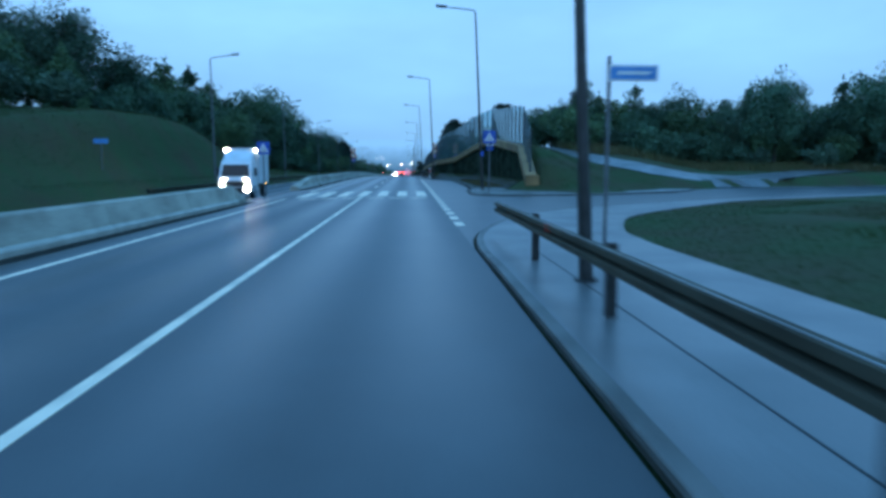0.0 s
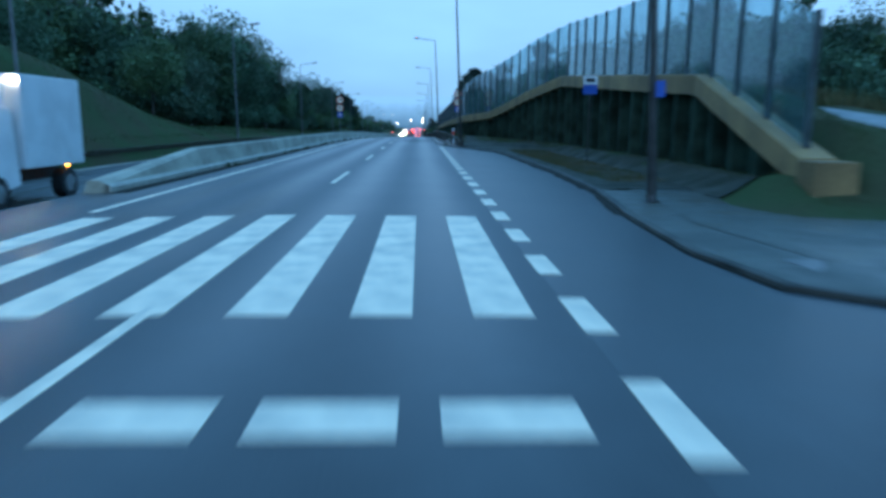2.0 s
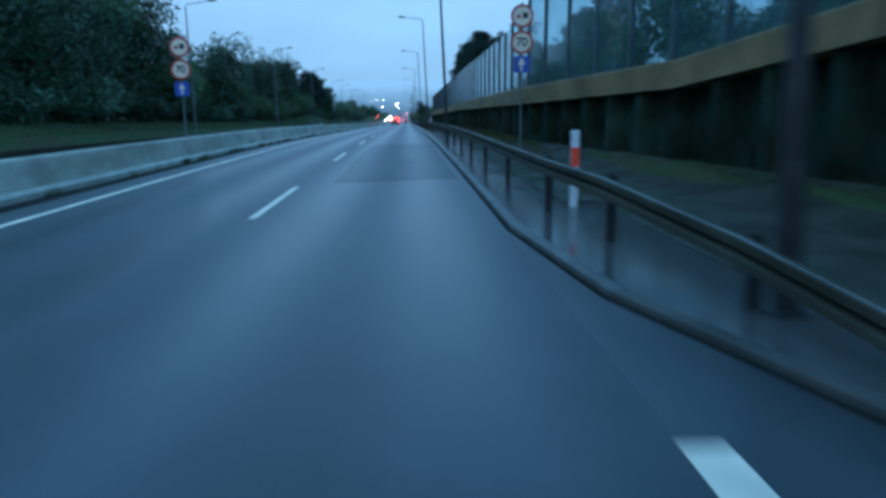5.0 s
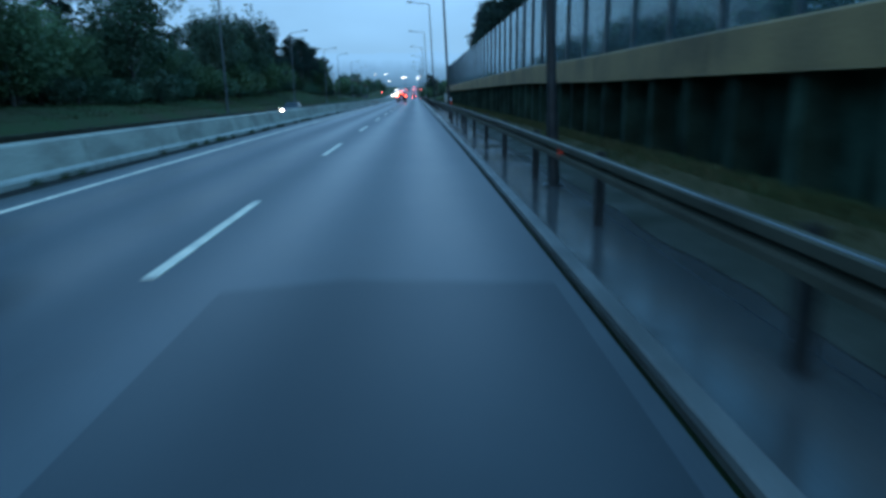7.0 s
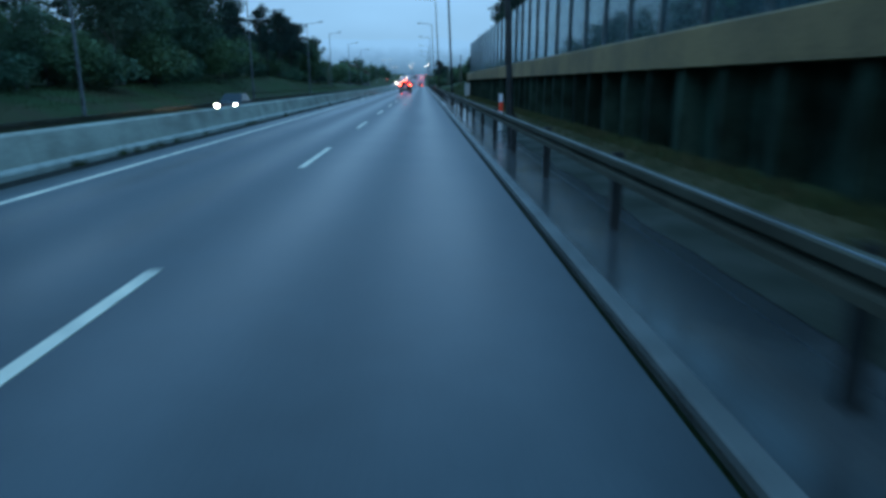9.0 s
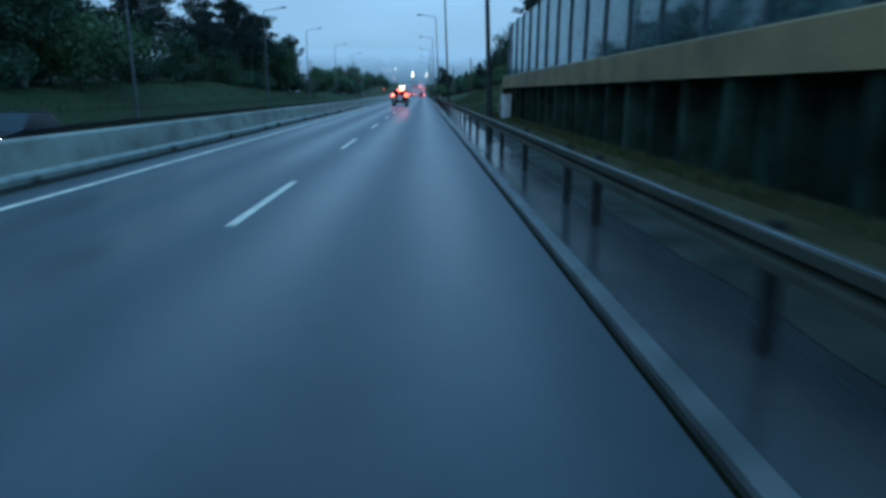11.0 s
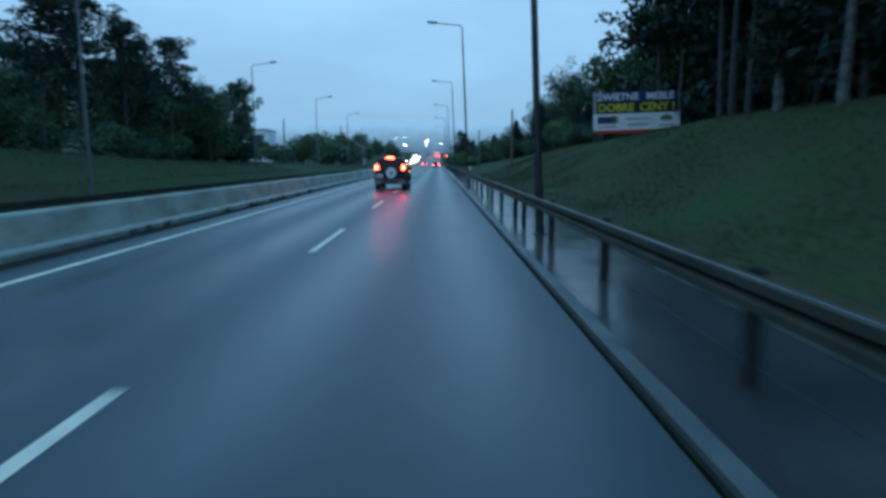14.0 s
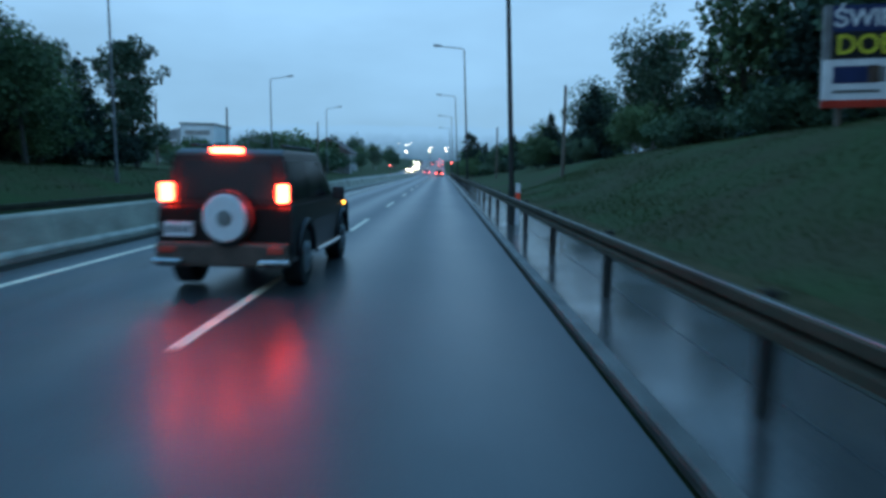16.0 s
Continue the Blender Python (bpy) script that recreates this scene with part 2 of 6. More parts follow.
DARK_KERB = material("dirty_kerb_concrete", (0.085, 0.08, 0.068), 0.6, spot=(0.024, 0.023, 0.018), scale=1.6, bump=0.4, spec=0.25)
RAIL = material("weathered_rail", (0.085, 0.077, 0.054), 0.6, metal=0.0, spot=(0.05, 0.043, 0.03), scale=1.1, fine=30, bump=0.2, spec=0.06)
VERGE = material("trodden_verge", (0.05, 0.049, 0.034), 0.6, spot=(0.024, 0.027, 0.016), scale=1.1, fine=12, bump=0.9, spec=0.18, rough2=0.85)
LAMP_STEEL = material("lamp_post_steel", (0.15, 0.16, 0.165), 0.5, metal=0.2, spot=(0.085, 0.092, 0.095), scale=2, bump=0.1)
POST_GREEN = material("screen_post_steel", (0.06, 0.085, 0.09), 0.4, metal=0.4, scale=3, bump=0.1)
SCREEN = screen("noise_screen_acrylic")
GRASS = material("wet_grass", (0.04, 0.068, 0.025), 0.9, spot=(0.06, 0.054, 0.028), scale=0.28, fine=9, bump=0.45, spec=0.08)
SOIL = material("verge_soil", (0.085, 0.069, 0.037), 0.85, spot=(0.036, 0.038, 0.016), scale=1.2, fine=14, bump=0.8, spec=0.03)
# gutter dirt; at the median its dark colour also stands for undercut shade
DIRT_AND_SHADE = material("gutter_dirt_and_shade", (0.03, 0.027, 0.02), 0.8, scale=3, fine=40, bump=0.5, spec=0.1)
POST_DARK = material("rail_post_steel", (0.05, 0.05, 0.048), 0.45, metal=0.4, scale=4, bump=0.1)
GRASS_BLADE = material("grass_blades", (0.05, 0.082, 0.03), 0.8, spot=(0.07, 0.066, 0.032), scale=0.5, fine=4, bump=0.0, spec=0.08)
DRY_BLADE = material("dry_grass_blades", (0.125, 0.105, 0.055), 0.85, spot=(0.07, 0.078, 0.028), scale=0.7, fine=4, bump=0.0, spec=0.05)
BARK = material("bark", (0.07, 0.06, 0.05), 0.85, scale=4, fine=18, bump=0.7)
BIRCH = material("pale_bark", (0.3, 0.28, 0.25), 0.8, spot=(0.06, 0.055, 0.05), scale=5, fine=14, bump=0.4)
LEAF = [material("leaf_" + k, c, 0.55, amount=0.45, scale=0.5, fine=3, bump=0.0, spec=0.12, per_object=0.3) for k, c in
        (("oak", (0.078, 0.138, 0.08)), ("lime", (0.1, 0.165, 0.075)), ("willow", (0.085, 0.135, 0.085)))]
GREY_BARK = material("grey_bark", (0.15, 0.14, 0.125), 0.85, spot=(0.05, 0.047, 0.042), scale=3, fine=16, bump=0.5)
NEEDLE = material("pine_needles", (0.026, 0.05, 0.036), 0.7, scale=0.8, fine=4, bump=0.0, spec=0.2, per_object=0.25)
BLUE = material("sign_blue", (0.025, 0.095, 0.44), 0.35, scale=2, amount=0.25, bump=0.0)
PALE_BLUE = material("sign_pale_blue", (0.1, 0.3, 0.66), 0.35, scale=2, amount=0.25, bump=0.0)
WHITE = material("sign_white", (0.75, 0.76, 0.76), 0.35, scale=2, amount=0.15, bump=0.0)
RED = material("sign_red", (0.55, 0.05, 0.03), 0.35, scale=2, amount=0.25, bump=0.0)
NAVY = material("printed_navy", (0.02, 0.035, 0.11), 0.4, scale=2, amount=0.3, bump=0.0)
BLACK = material("sign_black", (0.015, 0.015, 0.016), 0.4, scale=2, amount=0.3, bump=0.0)
YELLOW = material("sign_yellow", (0.65, 0.6, 0.05), 0.4, scale=2, amount=0.2, bump=0.0)
# no lamp: a faint emission stands for light thrown back by the reflectors
GLOWING_REFLECTOR = glow("glowing_red_reflector", (0.7, 0.06, 0.025), 0.07)
CAR_DARK = material("dark_car_paint", (0.014, 0.009, 0.009), 0.3, metal=0.0, spec=0.25, scale=1.5, amount=0.3, bump=0.0)
CAR_GREY = material("grey_car_paint", (0.3, 0.32, 0.34), 0.25, metal=0.4, scale=1.5, amount=0.2, bump=0.0)
CAR_WHITE = material("white_car_paint", (0.7, 0.72, 0.73), 0.3, scale=1.5, amount=0.15, bump=0.0)
TRIM = material("dark_plastic", (0.025, 0.025, 0.026), 0.55, scale=6, bump=0.1)
RUBBER = material("tyre_rubber", (0.018, 0.018, 0.018), 0.7, scale=8, bump=0.2)
BUMPER = material("brown_bumper", (0.09, 0.06, 0.045), 0.5, scale=4, amount=0.4, bump=0.1)
CHROME = material("chrome", (0.6, 0.6, 0.6), 0.15, metal=1.0, scale=3, amount=0.2, bump=0.0)
WINDOW = material("tinted_glass", (0.01, 0.012, 0.014), 0.14, spec=0.25, scale=2, amount=0.2, bump=0.0)
TAIL = glow("lit_tail_light", (1.0, 0.04, 0.02), 70)
HEAD = glow("lit_headlight", (1.0, 0.88, 0.62), 150)
FAR_HEAD = glow("far_headlight", (1.0, 0.85, 0.6), 90)
FAR_TAIL = glow("far_tail_light", (1.0, 0.1, 0.07), 26)
INDICATOR = glow("lit_indicator", (1.0, 0.4, 0.05), 12)
SODIUM = glow("lit_street_lamp", (1.0, 0.88, 0.68), 50)
# haze painted as emission, dark blue at the foot, near sky colour at the crest
HAZE_HILL = [painted_haze("hazed_far_hillside", (0.04, 0.11, 0.2), (0.215, 0.455, 0.735), 4, 50), painted_haze("hazed_farther_hillside", (0.09, 0.21, 0.37), (0.27, 0.56, 0.9), 34, 92)]
PLASTER = material("pale_render", (0.36, 0.36, 0.35), 0.8, scale=0.6, fine=8, bump=0.2)
PANEL = material("white_wall_panel", (0.72, 0.74, 0.74), 0.5, scale=0.8, amount=0.2, fine=10, bump=0.05)
ROOF = material("roof_tile", (0.12, 0.07, 0.06), 0.7, scale=1.0, fine=10, bump=0.4)
CABINET = material("pale_weathered_cabinet", (0.55, 0.54, 0.5), 0.6, spot=(0.36, 0.35, 0.31), scale=3.5, fine=20, bump=0.2)
# sign white tinted warm: the returned headlight beam is part of the base colour
WARM_LIT_SHEET = material("warm_lit_sign_sheet", (0.9, 0.72, 0.54), 0.4, scale=2, amount=0.15, bump=0.0)
WOOD = material("weathered_wood", (0.16, 0.13, 0.1), 0.75, scale=2, fine=30, bump=0.4, stretch=(1, 1, 0.1))

# ---- mesh helpers ----


def finish(name, bm, mat, smooth=False):
    me = bpy.data.meshes.new(name)
    bmesh.ops.recalc_face_normals(bm, faces=bm.faces)
    if smooth:
        for f in bm.faces:
            f.smooth = True
    bm.to_mesh(me)
    bm.free()
    me.materials.append(mat)
    return me


def part(name, bm, mat, parent, label="", smooth=False):
    ob = new(name, finish(name, bm, mat, smooth))
    ob.parent = parent
    if label:
        tagged(ob, label)
    return ob


def base(name, m, label, category, group="", kind=""):
    ob = new(name)
    ob.matrix_world = m
    return tagged(ob, label, category, group, kind)


def box(bm, lo, hi, bevel=0.0):
    r = bmesh.ops.create_cube(bm, size=1.0)
    for v in r["verts"]:
        v.co = Vector([lo[i] + (v.co[i] + 0.5) * (hi[i] - lo[i]) for i in range(3)])
    if bevel:
        e = list({e for v in r["verts"] for e in v.link_edges})
        bmesh.ops.bevel(bm, geom=e, offset=bevel, segments=2, affect="EDGES", profile=0.6)
    return bm


def rod(bm, p, q, r0, r1=None, seg=10):
    p, q = Vector(p), Vector(q)
    r1 = r0 if r1 is None else r1
    m = Matrix.Translation((p + q) / 2) @ (q - p).to_track_quat("Z", "Y").to_matrix().to_4x4()
    bmesh.ops.create_cone(bm, cap_ends=True, segments=seg, radius1=r0, radius2=max(r1, 1e-3), depth=(q - p).length, matrix=m)
    return bm


def profile(bm, pts, axis, a, b):
    """Extrudes a closed outline along an axis from a to b; the outline's two numbers are the other axes in order."""
    def at(p, t):
        c = list(p)
        c.insert("xyz".index(axis), t)
        return bm.verts.new(c)
    one, two = [at(p, a) for p in pts], [at(p, b) for p in pts]
    bm.faces.new(one)
    bm.faces.new(two[::-1])
    for i in range(len(pts)):
        j = (i + 1) % len(pts)
        bm.faces.new((one[i], two[i], two[j], one[j]))
    return bm


def strip(bm, line, inner, outer, z0, z1=None):
    """A flat strip beside a polyline in plan, from offset inner to outer on its right side; z0 and z1 are the heights at both rims."""
    z1 = z0 if z1 is None else z1
    n = len(line)
    rims = []
    for i, (x, y) in enumerate(line):
        a, b = line[max(i - 1, 0)], line[min(i + 1, n - 1)]
        d = Vector((b[0] - a[0], b[1] - a[1])).normalized()
        s = Vector((d.y, -d.x))
        rims.append((bm.verts.new((x + s.x * inner, y + s.y * inner, z0)), bm.verts.new((x + s.x * outer, y + s.y * outer, z1))))
    for (a, b), (c, d) in zip(rims, rims[1:]):
        bm.faces.new((a, b, d, c))
    return rims


def lettering(name, text, size, mat, parent, place, thick=0.004):
    cu = bpy.data.curves.new(name, "FONT")
    cu.body, cu.size, cu.align_x, cu.align_y, cu.extrude, cu.resolution_u, cu.offset = text, size, "CENTER", "CENTER", thick, 3, 0.018 * size
    tmp = bpy.data.objects.new(name, cu)
    scene.collection.objects.link(tmp)
    dg = bpy.context.evaluated_depsgraph_get()
    me = bpy.data.meshes.new_from_object(tmp.evaluated_get(dg))
    bpy.data.objects.remove(tmp)
    me.materials.clear()
    me.materials.append(mat)
    ob = new(name, me)
    ob.parent = parent
    ob.matrix_local = place
    return ob


def smooth(a, b, t):
    t = min(max((t - a) / (b - a), 0), 1)
    return t * t * (3 - 2 * t)


# ---- the lie of the land ----
WALL = [(7.02, 40.8, 0.98), (7.64, 47.6, 2.97), (7.8, 66.9, 4.2), (6.86, 74.0, 3.58), (6.16, 78.5, 2.98), (5.4, 83.4, 2.48), (3.9, 93.0, 2.25), (3.9, 111.0, 2.23), (3.9, 121.0, 2.33), (3.9, 183.5, 2.36), (4.2, 188.2, 0.85)]
WALL_Y = [p[1] for p in WALL]


def wall_x(y):
    return float(np.interp(y, WALL_Y, [p[0] for p in WALL]))


def wall_top(y):
    return float(np.interp(y, WALL_Y, [p[2] for p in WALL]))


def curve(line, n=4):
    """A smooth line through the points."""
    p = [Vector(line[0])] + [Vector(q) for q in line] + [Vector(line[-1])]
    out = []
    for i in range(1, len(p) - 2):
        for k in range(n):
            t = k / n
            a, b, c, d = p[i - 1:i + 3]
            q = 0.5 * (2 * b + (c - a) * t + (2 * a - 5 * b + 4 * c - d) * t * t + (3 * b - a - 3 * c + d) * t ** 3)
            out.append((q.x, q.y))
    return out + [tuple(line[-1])]


BAY = [(1.22, -60)] + curve([(1.22, 10.0), (1.22, 12.5), (1.5, 15.0), (2.2, 17.6), (3.4, 20.6), (5.5, 23.6), (8.5, 26.4), (12.5, 29.3), (19, 33.0), (34, 40.0), (60, 50)])
BAY2 = [(60, 58.5), (34, 50.0), (26, 47.6), (22.5, 46.6), (18.6, 43.2), (17.2, 40.6), (15.4, 38.5), (13.0, 37.0), (10.0, 35.0), (6.5, 34.1), (4.3, 33.8), (3.4, 34.6), (3.2, 36.4), (3.45, 40.0), (4.0, 44.0), (4.3, 50.0), (4.3, 62.0), (4.1, 65.5), (3.5, 68.2), (2.5, 71.8), (1.55, 74.8), (1.22, 78.0), (1.22, 900)]

LAWN = [(4.6, -60)] + curve([(4.62, 10.0), (4.65, 12.5), (4.75, 13.6), (4.95, 15.2), (6.2, 18.9), (8.0, 21.6), (10.65, 24.6), (14.4, 28.4), (20.0, 31.6), (34.5, 38.0), (60, 48)])
PATH_Y, PATH_Z = (42, 44.2, 46.4, 48.6, 52, 56, 61, 68, 80), (-0.02, 0.2, 0.62, 1.15, 1.8, 2.4, 2.9, 3.35, 3.6)


# the road comes up a gentle grade and levels out over a crest
GRADE_Y = np.arange(-60.0, 131.0)
GRADE = np.interp(GRADE_Y, (60, 72, 84, 96, 108, 118, 126), (0.02, 0.0195, 0.017, 0.0115, 0.005, 0.0015, 0.0))
GRADE_Z = np.cumsum(np.concatenate([[0.0], (GRADE[1:] + GRADE[:-1]) / 2]))
GRADE_Z -= GRADE_Z[-1]


def lie(y):
    """Height of the road's long section below its level part."""
    return np.interp(y, GRADE_Y, GRADE_Z)


def rise(y):
    """The road climbs towards the far hillside."""
    return 8.5 * smooth(400, 800, y)


def land(x, y):
    """Height of the ground."""
    if x < -7.3:
        up = smooth(285, 325, y)
        z = -0.15 - (0.6 - 0.56 * up) * smooth(-7.5, -8.3, x)
        z += (1.22 - 0.56 * up) * smooth(-15.3, -16.5, x)
        top = float(np.interp(y, [0, 35, 48, 56, 63, 68, 72, 80, 88, 150, 190, 215, 240, 280, 420], [3.5, 3.9, 5.2, 5.4, 5.1, 4.35, 3.5, 1.9, 1.0, 0.9, 1.6, 2.3, 1.6, 1.0, 0.8])) - 0.45
        z += max(top, 0) * smooth(-16.5, -20.5, x) + 1.2 * smooth(-21, -40, x)
    elif x <= 1.3:
        z = -0.06 - 0.0245 * max(-2.27 - x, 0)
    else:
        rim = float(np.interp(y, [p[1] for p in LAWN], [p[0] for p in LAWN]))
        street = x < rim - 0.1 and y < np.interp(x, [3, 6.5, 10, 13, 15.4, 17.2, 18.6, 22.5, 34, 60], [34.5, 34.1, 35, 37, 38.5, 40.6, 43.2, 46.6, 50, 58.5]) + 0.7
        bay = 34 < y < 75 and x < np.interp(y, [34, 40, 44, 50, 62, 68, 75], [4.3, 4.45, 5, 5.3, 5.3, 4.5, 2.5])
        if street or bay or x < 2.9:
            z = -0.04
        elif y < 36 or (y < 48 and x > rim - 0.1):
            z = 0.04 + 0.3 * smooth(0.8, 8, x - rim) if x > rim - 0.1 else 0.03
        elif y < 188:
            xw = wall_x(y)
            if x < xw + 0.95 and y > 40.5:
                z = 0.03 + 0.4 * smooth(max(xw - 1.1, 2.95), xw, x)
            else:
                top = wall_top(max(y, 38.9)) - 0.15 if y > 44 else 0.1 + (wall_top(44) - 0.25) * smooth(36.3, 44, y)
                far = float(np.interp(y, PATH_Y, PATH_Z)) * (1 - 0.55 * smooth(17, 26, x))
                k = smooth(9, 14, x) * (1 - smooth(84, 100, y))
                z = top * (1 - k) + far * k
                if y <= 40.5:
                    k = smooth(7.6, 10.0, x)
                    z = 0.03 * (1 - k) + z * k
                z += 0.8 * smooth(12, 40, x) * smooth(84, 100, y)
                if y > 182.5:
                    k = (y - 182.5) / 5.5
                    bank = 0.12 + 2.6 * smooth(3.8, 12.5, x)
                    z = z * (1 - k) + bank * k
        else:
            top = float(np.interp(y, [188, 200, 217, 241, 260, 285, 430], [2.6, 3.2, 3.5, 3.1, 2.8, 2.2, 0.3]))
            z = 0.09 + top * smooth(3.2, 13, x) + 1.0 * smooth(14, 30, x) * (1 if y < 260 else 0.3)
    if 4 < x < 11:
        z += 0.28 * smooth(2.4, 0.7, math.hypot(x - 7.8, y - 40.9))
    return z + rise(y) + (0 if abs(x) < 70 else 4 * smooth(70, 400, abs(x)))


xs = [-1800, -900, -450, -220, -120, -80, -60, -50, -44] + [-40 + i * 1.0 for i in range(24)] + [-16 + i * 0.5 for i in range(14)] + [-9 + 0.35 * i for i in range(6)] + [-6.9, -4, -1, 1.0] + [1.3 + 0.35 * i for i in range(34)] + [13.5 + i for i in range(28)] + [44, 50, 60, 80, 120, 220, 450, 900, 1800]
ys = [-600, -250, -120] + [-60 + 6 * i for i in range(10)] + [1.0 * i for i in range(100)] + [100 + 2.5 * i for i in range(32)] + [180 + i for i in range(12)] + [192 + 3 * i for i in range(36)] + [300 + 12 * i for i in range(14)] + [480, 520, 580, 660, 760, 900, 1100, 1400, 1800, 2600]
verts = []
for y in ys:
    for x in xs:
        z = land(x, y)
        if abs(x) < 45 and (x < -16 or x > 3.0) and 0 < y < 300 and z > 0.15:
            z += 0.10 * noise.noise((x * 0.45, y * 0.45, 0)) * smooth(3.0, 5.0, abs(x))
        verts.append((x, y, z))
nx = len(xs)
me = bpy.data.meshes.new("ground")
me.from_pydata(verts, [], [(j * nx + i, j * nx + i + 1, (j + 1) * nx + i + 1, (j + 1) * nx + i) for j in range(len(ys) - 1) for i in range(nx - 1)])
for f in me.polygons:
    f.use_smooth = True
me.materials.append(GRASS)
tagged(new("ground", me), "wet dark green grass banks and verges beside the road", "ground", kind="structure")

# ---- carriageways ----
bm = bmesh.new()
for a, b in ((-60, 20), (20, 75), (75, 200), (200, 400)):
    for u, zu, w, zw in ((-7.75, -0.134, -2.27, 0), (-2.27, 0, 1.22, 0)):
        bm.faces.new([bm.verts.new(p) for p in ((u, a, zu), (w, a, zw), (w, b, zw), (u, b, zu))])
far_ys = [400, 412, 424] + [y for y in ys if 430 < y <= 1100]
for a, b in zip(far_ys, far_ys[1:]):
    bm.faces.new([bm.verts.new(p) for p in ((-7.75, a, rise(a) - 0.02), (1.22, a, rise(a) + 0.02), (1.22, b, rise(b) + 0.02), (-7.75, b, rise(b) - 0.02))])
for f in bm.faces:
    f.normal_update()
    if f.normal.z < 0:
        f.normal_flip()
road = new("road", finish("road", bm, ASPHALT))
tagged(road, "wet grey asphalt carriageway with smooth wheel tracks", "road", kind="structure")
bm = bmesh.new()
vs = [bm.verts.new((x, y, 0)) for x, y in [(1.22, 12.5)] + BAY[6:] + BAY2[:-1]]
bmesh.ops.triangle_fill(bm, use_beauty=True, edges=[bm.edges.new((vs[i], vs[(i + 1) % len(vs)])) for i in range(len(vs))])
for f in bm.faces:
    f.normal_update()
    if f.normal.z < 0:
        f.normal_flip()
tagged(new("road_side", finish("road_side", bm, SIDE_ASPHALT)), "wet grey asphalt of the bus bay and side street", "road", kind="structure")
bm = bmesh.new()
rows = [[bm.verts.new((x, y, z)) for x in (-15.3, -8.2)] for y, z in [(-60, -0.68), (285, -0.68), (325, -0.12)] + [(y, rise(y) + 0.0) for y in far_ys]]
for p, q in zip(rows, rows[1:]):
    bm.faces.new((p[0], p[1], q[1], q[0]))
tagged(new("road_opposite", finish("road_opposite", bm, ASPHALT)), "wet asphalt carriageway of the oncoming traffic behind the barrier", "road", kind="structure")
bm = bmesh.new()
profile(bm, [(-8.3, -0.68), (-7.7, -0.138), (-7.7, -0.4), (-8.3, -1.1)], "y", 30.2, 43.6)
tagged(new("road_crossover", finish("road_crossover", bm, ASPHALT)), "sloping wet asphalt between the two carriageways at the crossing", "road", kind="structure")
bm = bmesh.new()
profile(bm, [(-1.62, 84.0), (1.05, 84.6), (1.1, 101.1), (-0.6, 101.3), (-1.55, 101.0), (-1.64, 93)], "z", -0.02, 0.004)
tagged(new("road_patch", finish("road_patch", bm, PATCH)), "darker strip of newer wet asphalt in the lane", "road", kind="structure")


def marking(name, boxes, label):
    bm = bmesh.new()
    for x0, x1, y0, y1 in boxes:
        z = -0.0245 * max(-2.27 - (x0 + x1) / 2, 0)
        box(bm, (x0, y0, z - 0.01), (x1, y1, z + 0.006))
    return tagged(new(name, finish(name, bm, WARM_LIT_PAINT)), label, "road marking", kind="structure")


XC, XL, XR = -2.273, -5.84, 1.319
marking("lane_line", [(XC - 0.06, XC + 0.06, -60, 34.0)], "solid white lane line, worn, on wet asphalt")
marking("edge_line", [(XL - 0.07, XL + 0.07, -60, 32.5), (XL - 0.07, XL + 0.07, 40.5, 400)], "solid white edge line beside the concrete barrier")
dash = None
for i in range(30):
    far = 49.743 + 11.153 * i
    me = dash.data if dash else None
    if not dash:
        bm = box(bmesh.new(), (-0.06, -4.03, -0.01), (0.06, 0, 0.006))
        me = finish("lane_dash", bm, WARM_LIT_PAINT)
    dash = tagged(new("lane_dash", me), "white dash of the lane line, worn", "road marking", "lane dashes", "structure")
    dash.location = (XC, far, 0)
me = finish("bay_dash", box(bmesh.new(), (-0.12, 0, -0.01), (0.12, 1.0, 0.006)), WARM_LIT_PAINT)
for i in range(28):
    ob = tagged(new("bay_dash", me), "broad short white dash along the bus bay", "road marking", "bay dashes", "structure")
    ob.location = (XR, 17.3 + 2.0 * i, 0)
me = finish("crossing_stripe", box(bmesh.new(), (-0.252, 0, -0.01), (0.252, 5.96, 0.006)), WARM_LIT_PAINT)
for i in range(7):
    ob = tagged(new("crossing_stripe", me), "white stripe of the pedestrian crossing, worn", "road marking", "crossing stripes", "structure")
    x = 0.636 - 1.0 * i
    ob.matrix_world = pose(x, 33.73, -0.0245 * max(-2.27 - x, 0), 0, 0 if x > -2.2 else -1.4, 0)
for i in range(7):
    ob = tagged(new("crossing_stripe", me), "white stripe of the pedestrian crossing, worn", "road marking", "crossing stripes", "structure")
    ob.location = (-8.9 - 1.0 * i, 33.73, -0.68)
me = finish("stop_dash", box(bmesh.new(), (-0.385, 0, -0.01), (0.385, 0.42, 0.006)), WARM_LIT_PAINT)
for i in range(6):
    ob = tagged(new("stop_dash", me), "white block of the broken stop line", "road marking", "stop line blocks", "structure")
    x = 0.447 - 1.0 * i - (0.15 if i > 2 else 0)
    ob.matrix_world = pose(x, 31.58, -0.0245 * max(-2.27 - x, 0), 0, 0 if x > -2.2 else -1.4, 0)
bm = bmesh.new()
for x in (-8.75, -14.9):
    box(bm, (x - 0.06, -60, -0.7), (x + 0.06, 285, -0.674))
tagged(new("edge_line_opposite", finish("edge_line_opposite", bm, WARM_LIT_PAINT)), "white edge lines of the oncoming carriageway", "road marking", kind="structure")

# ---- kerbs and pavements ----


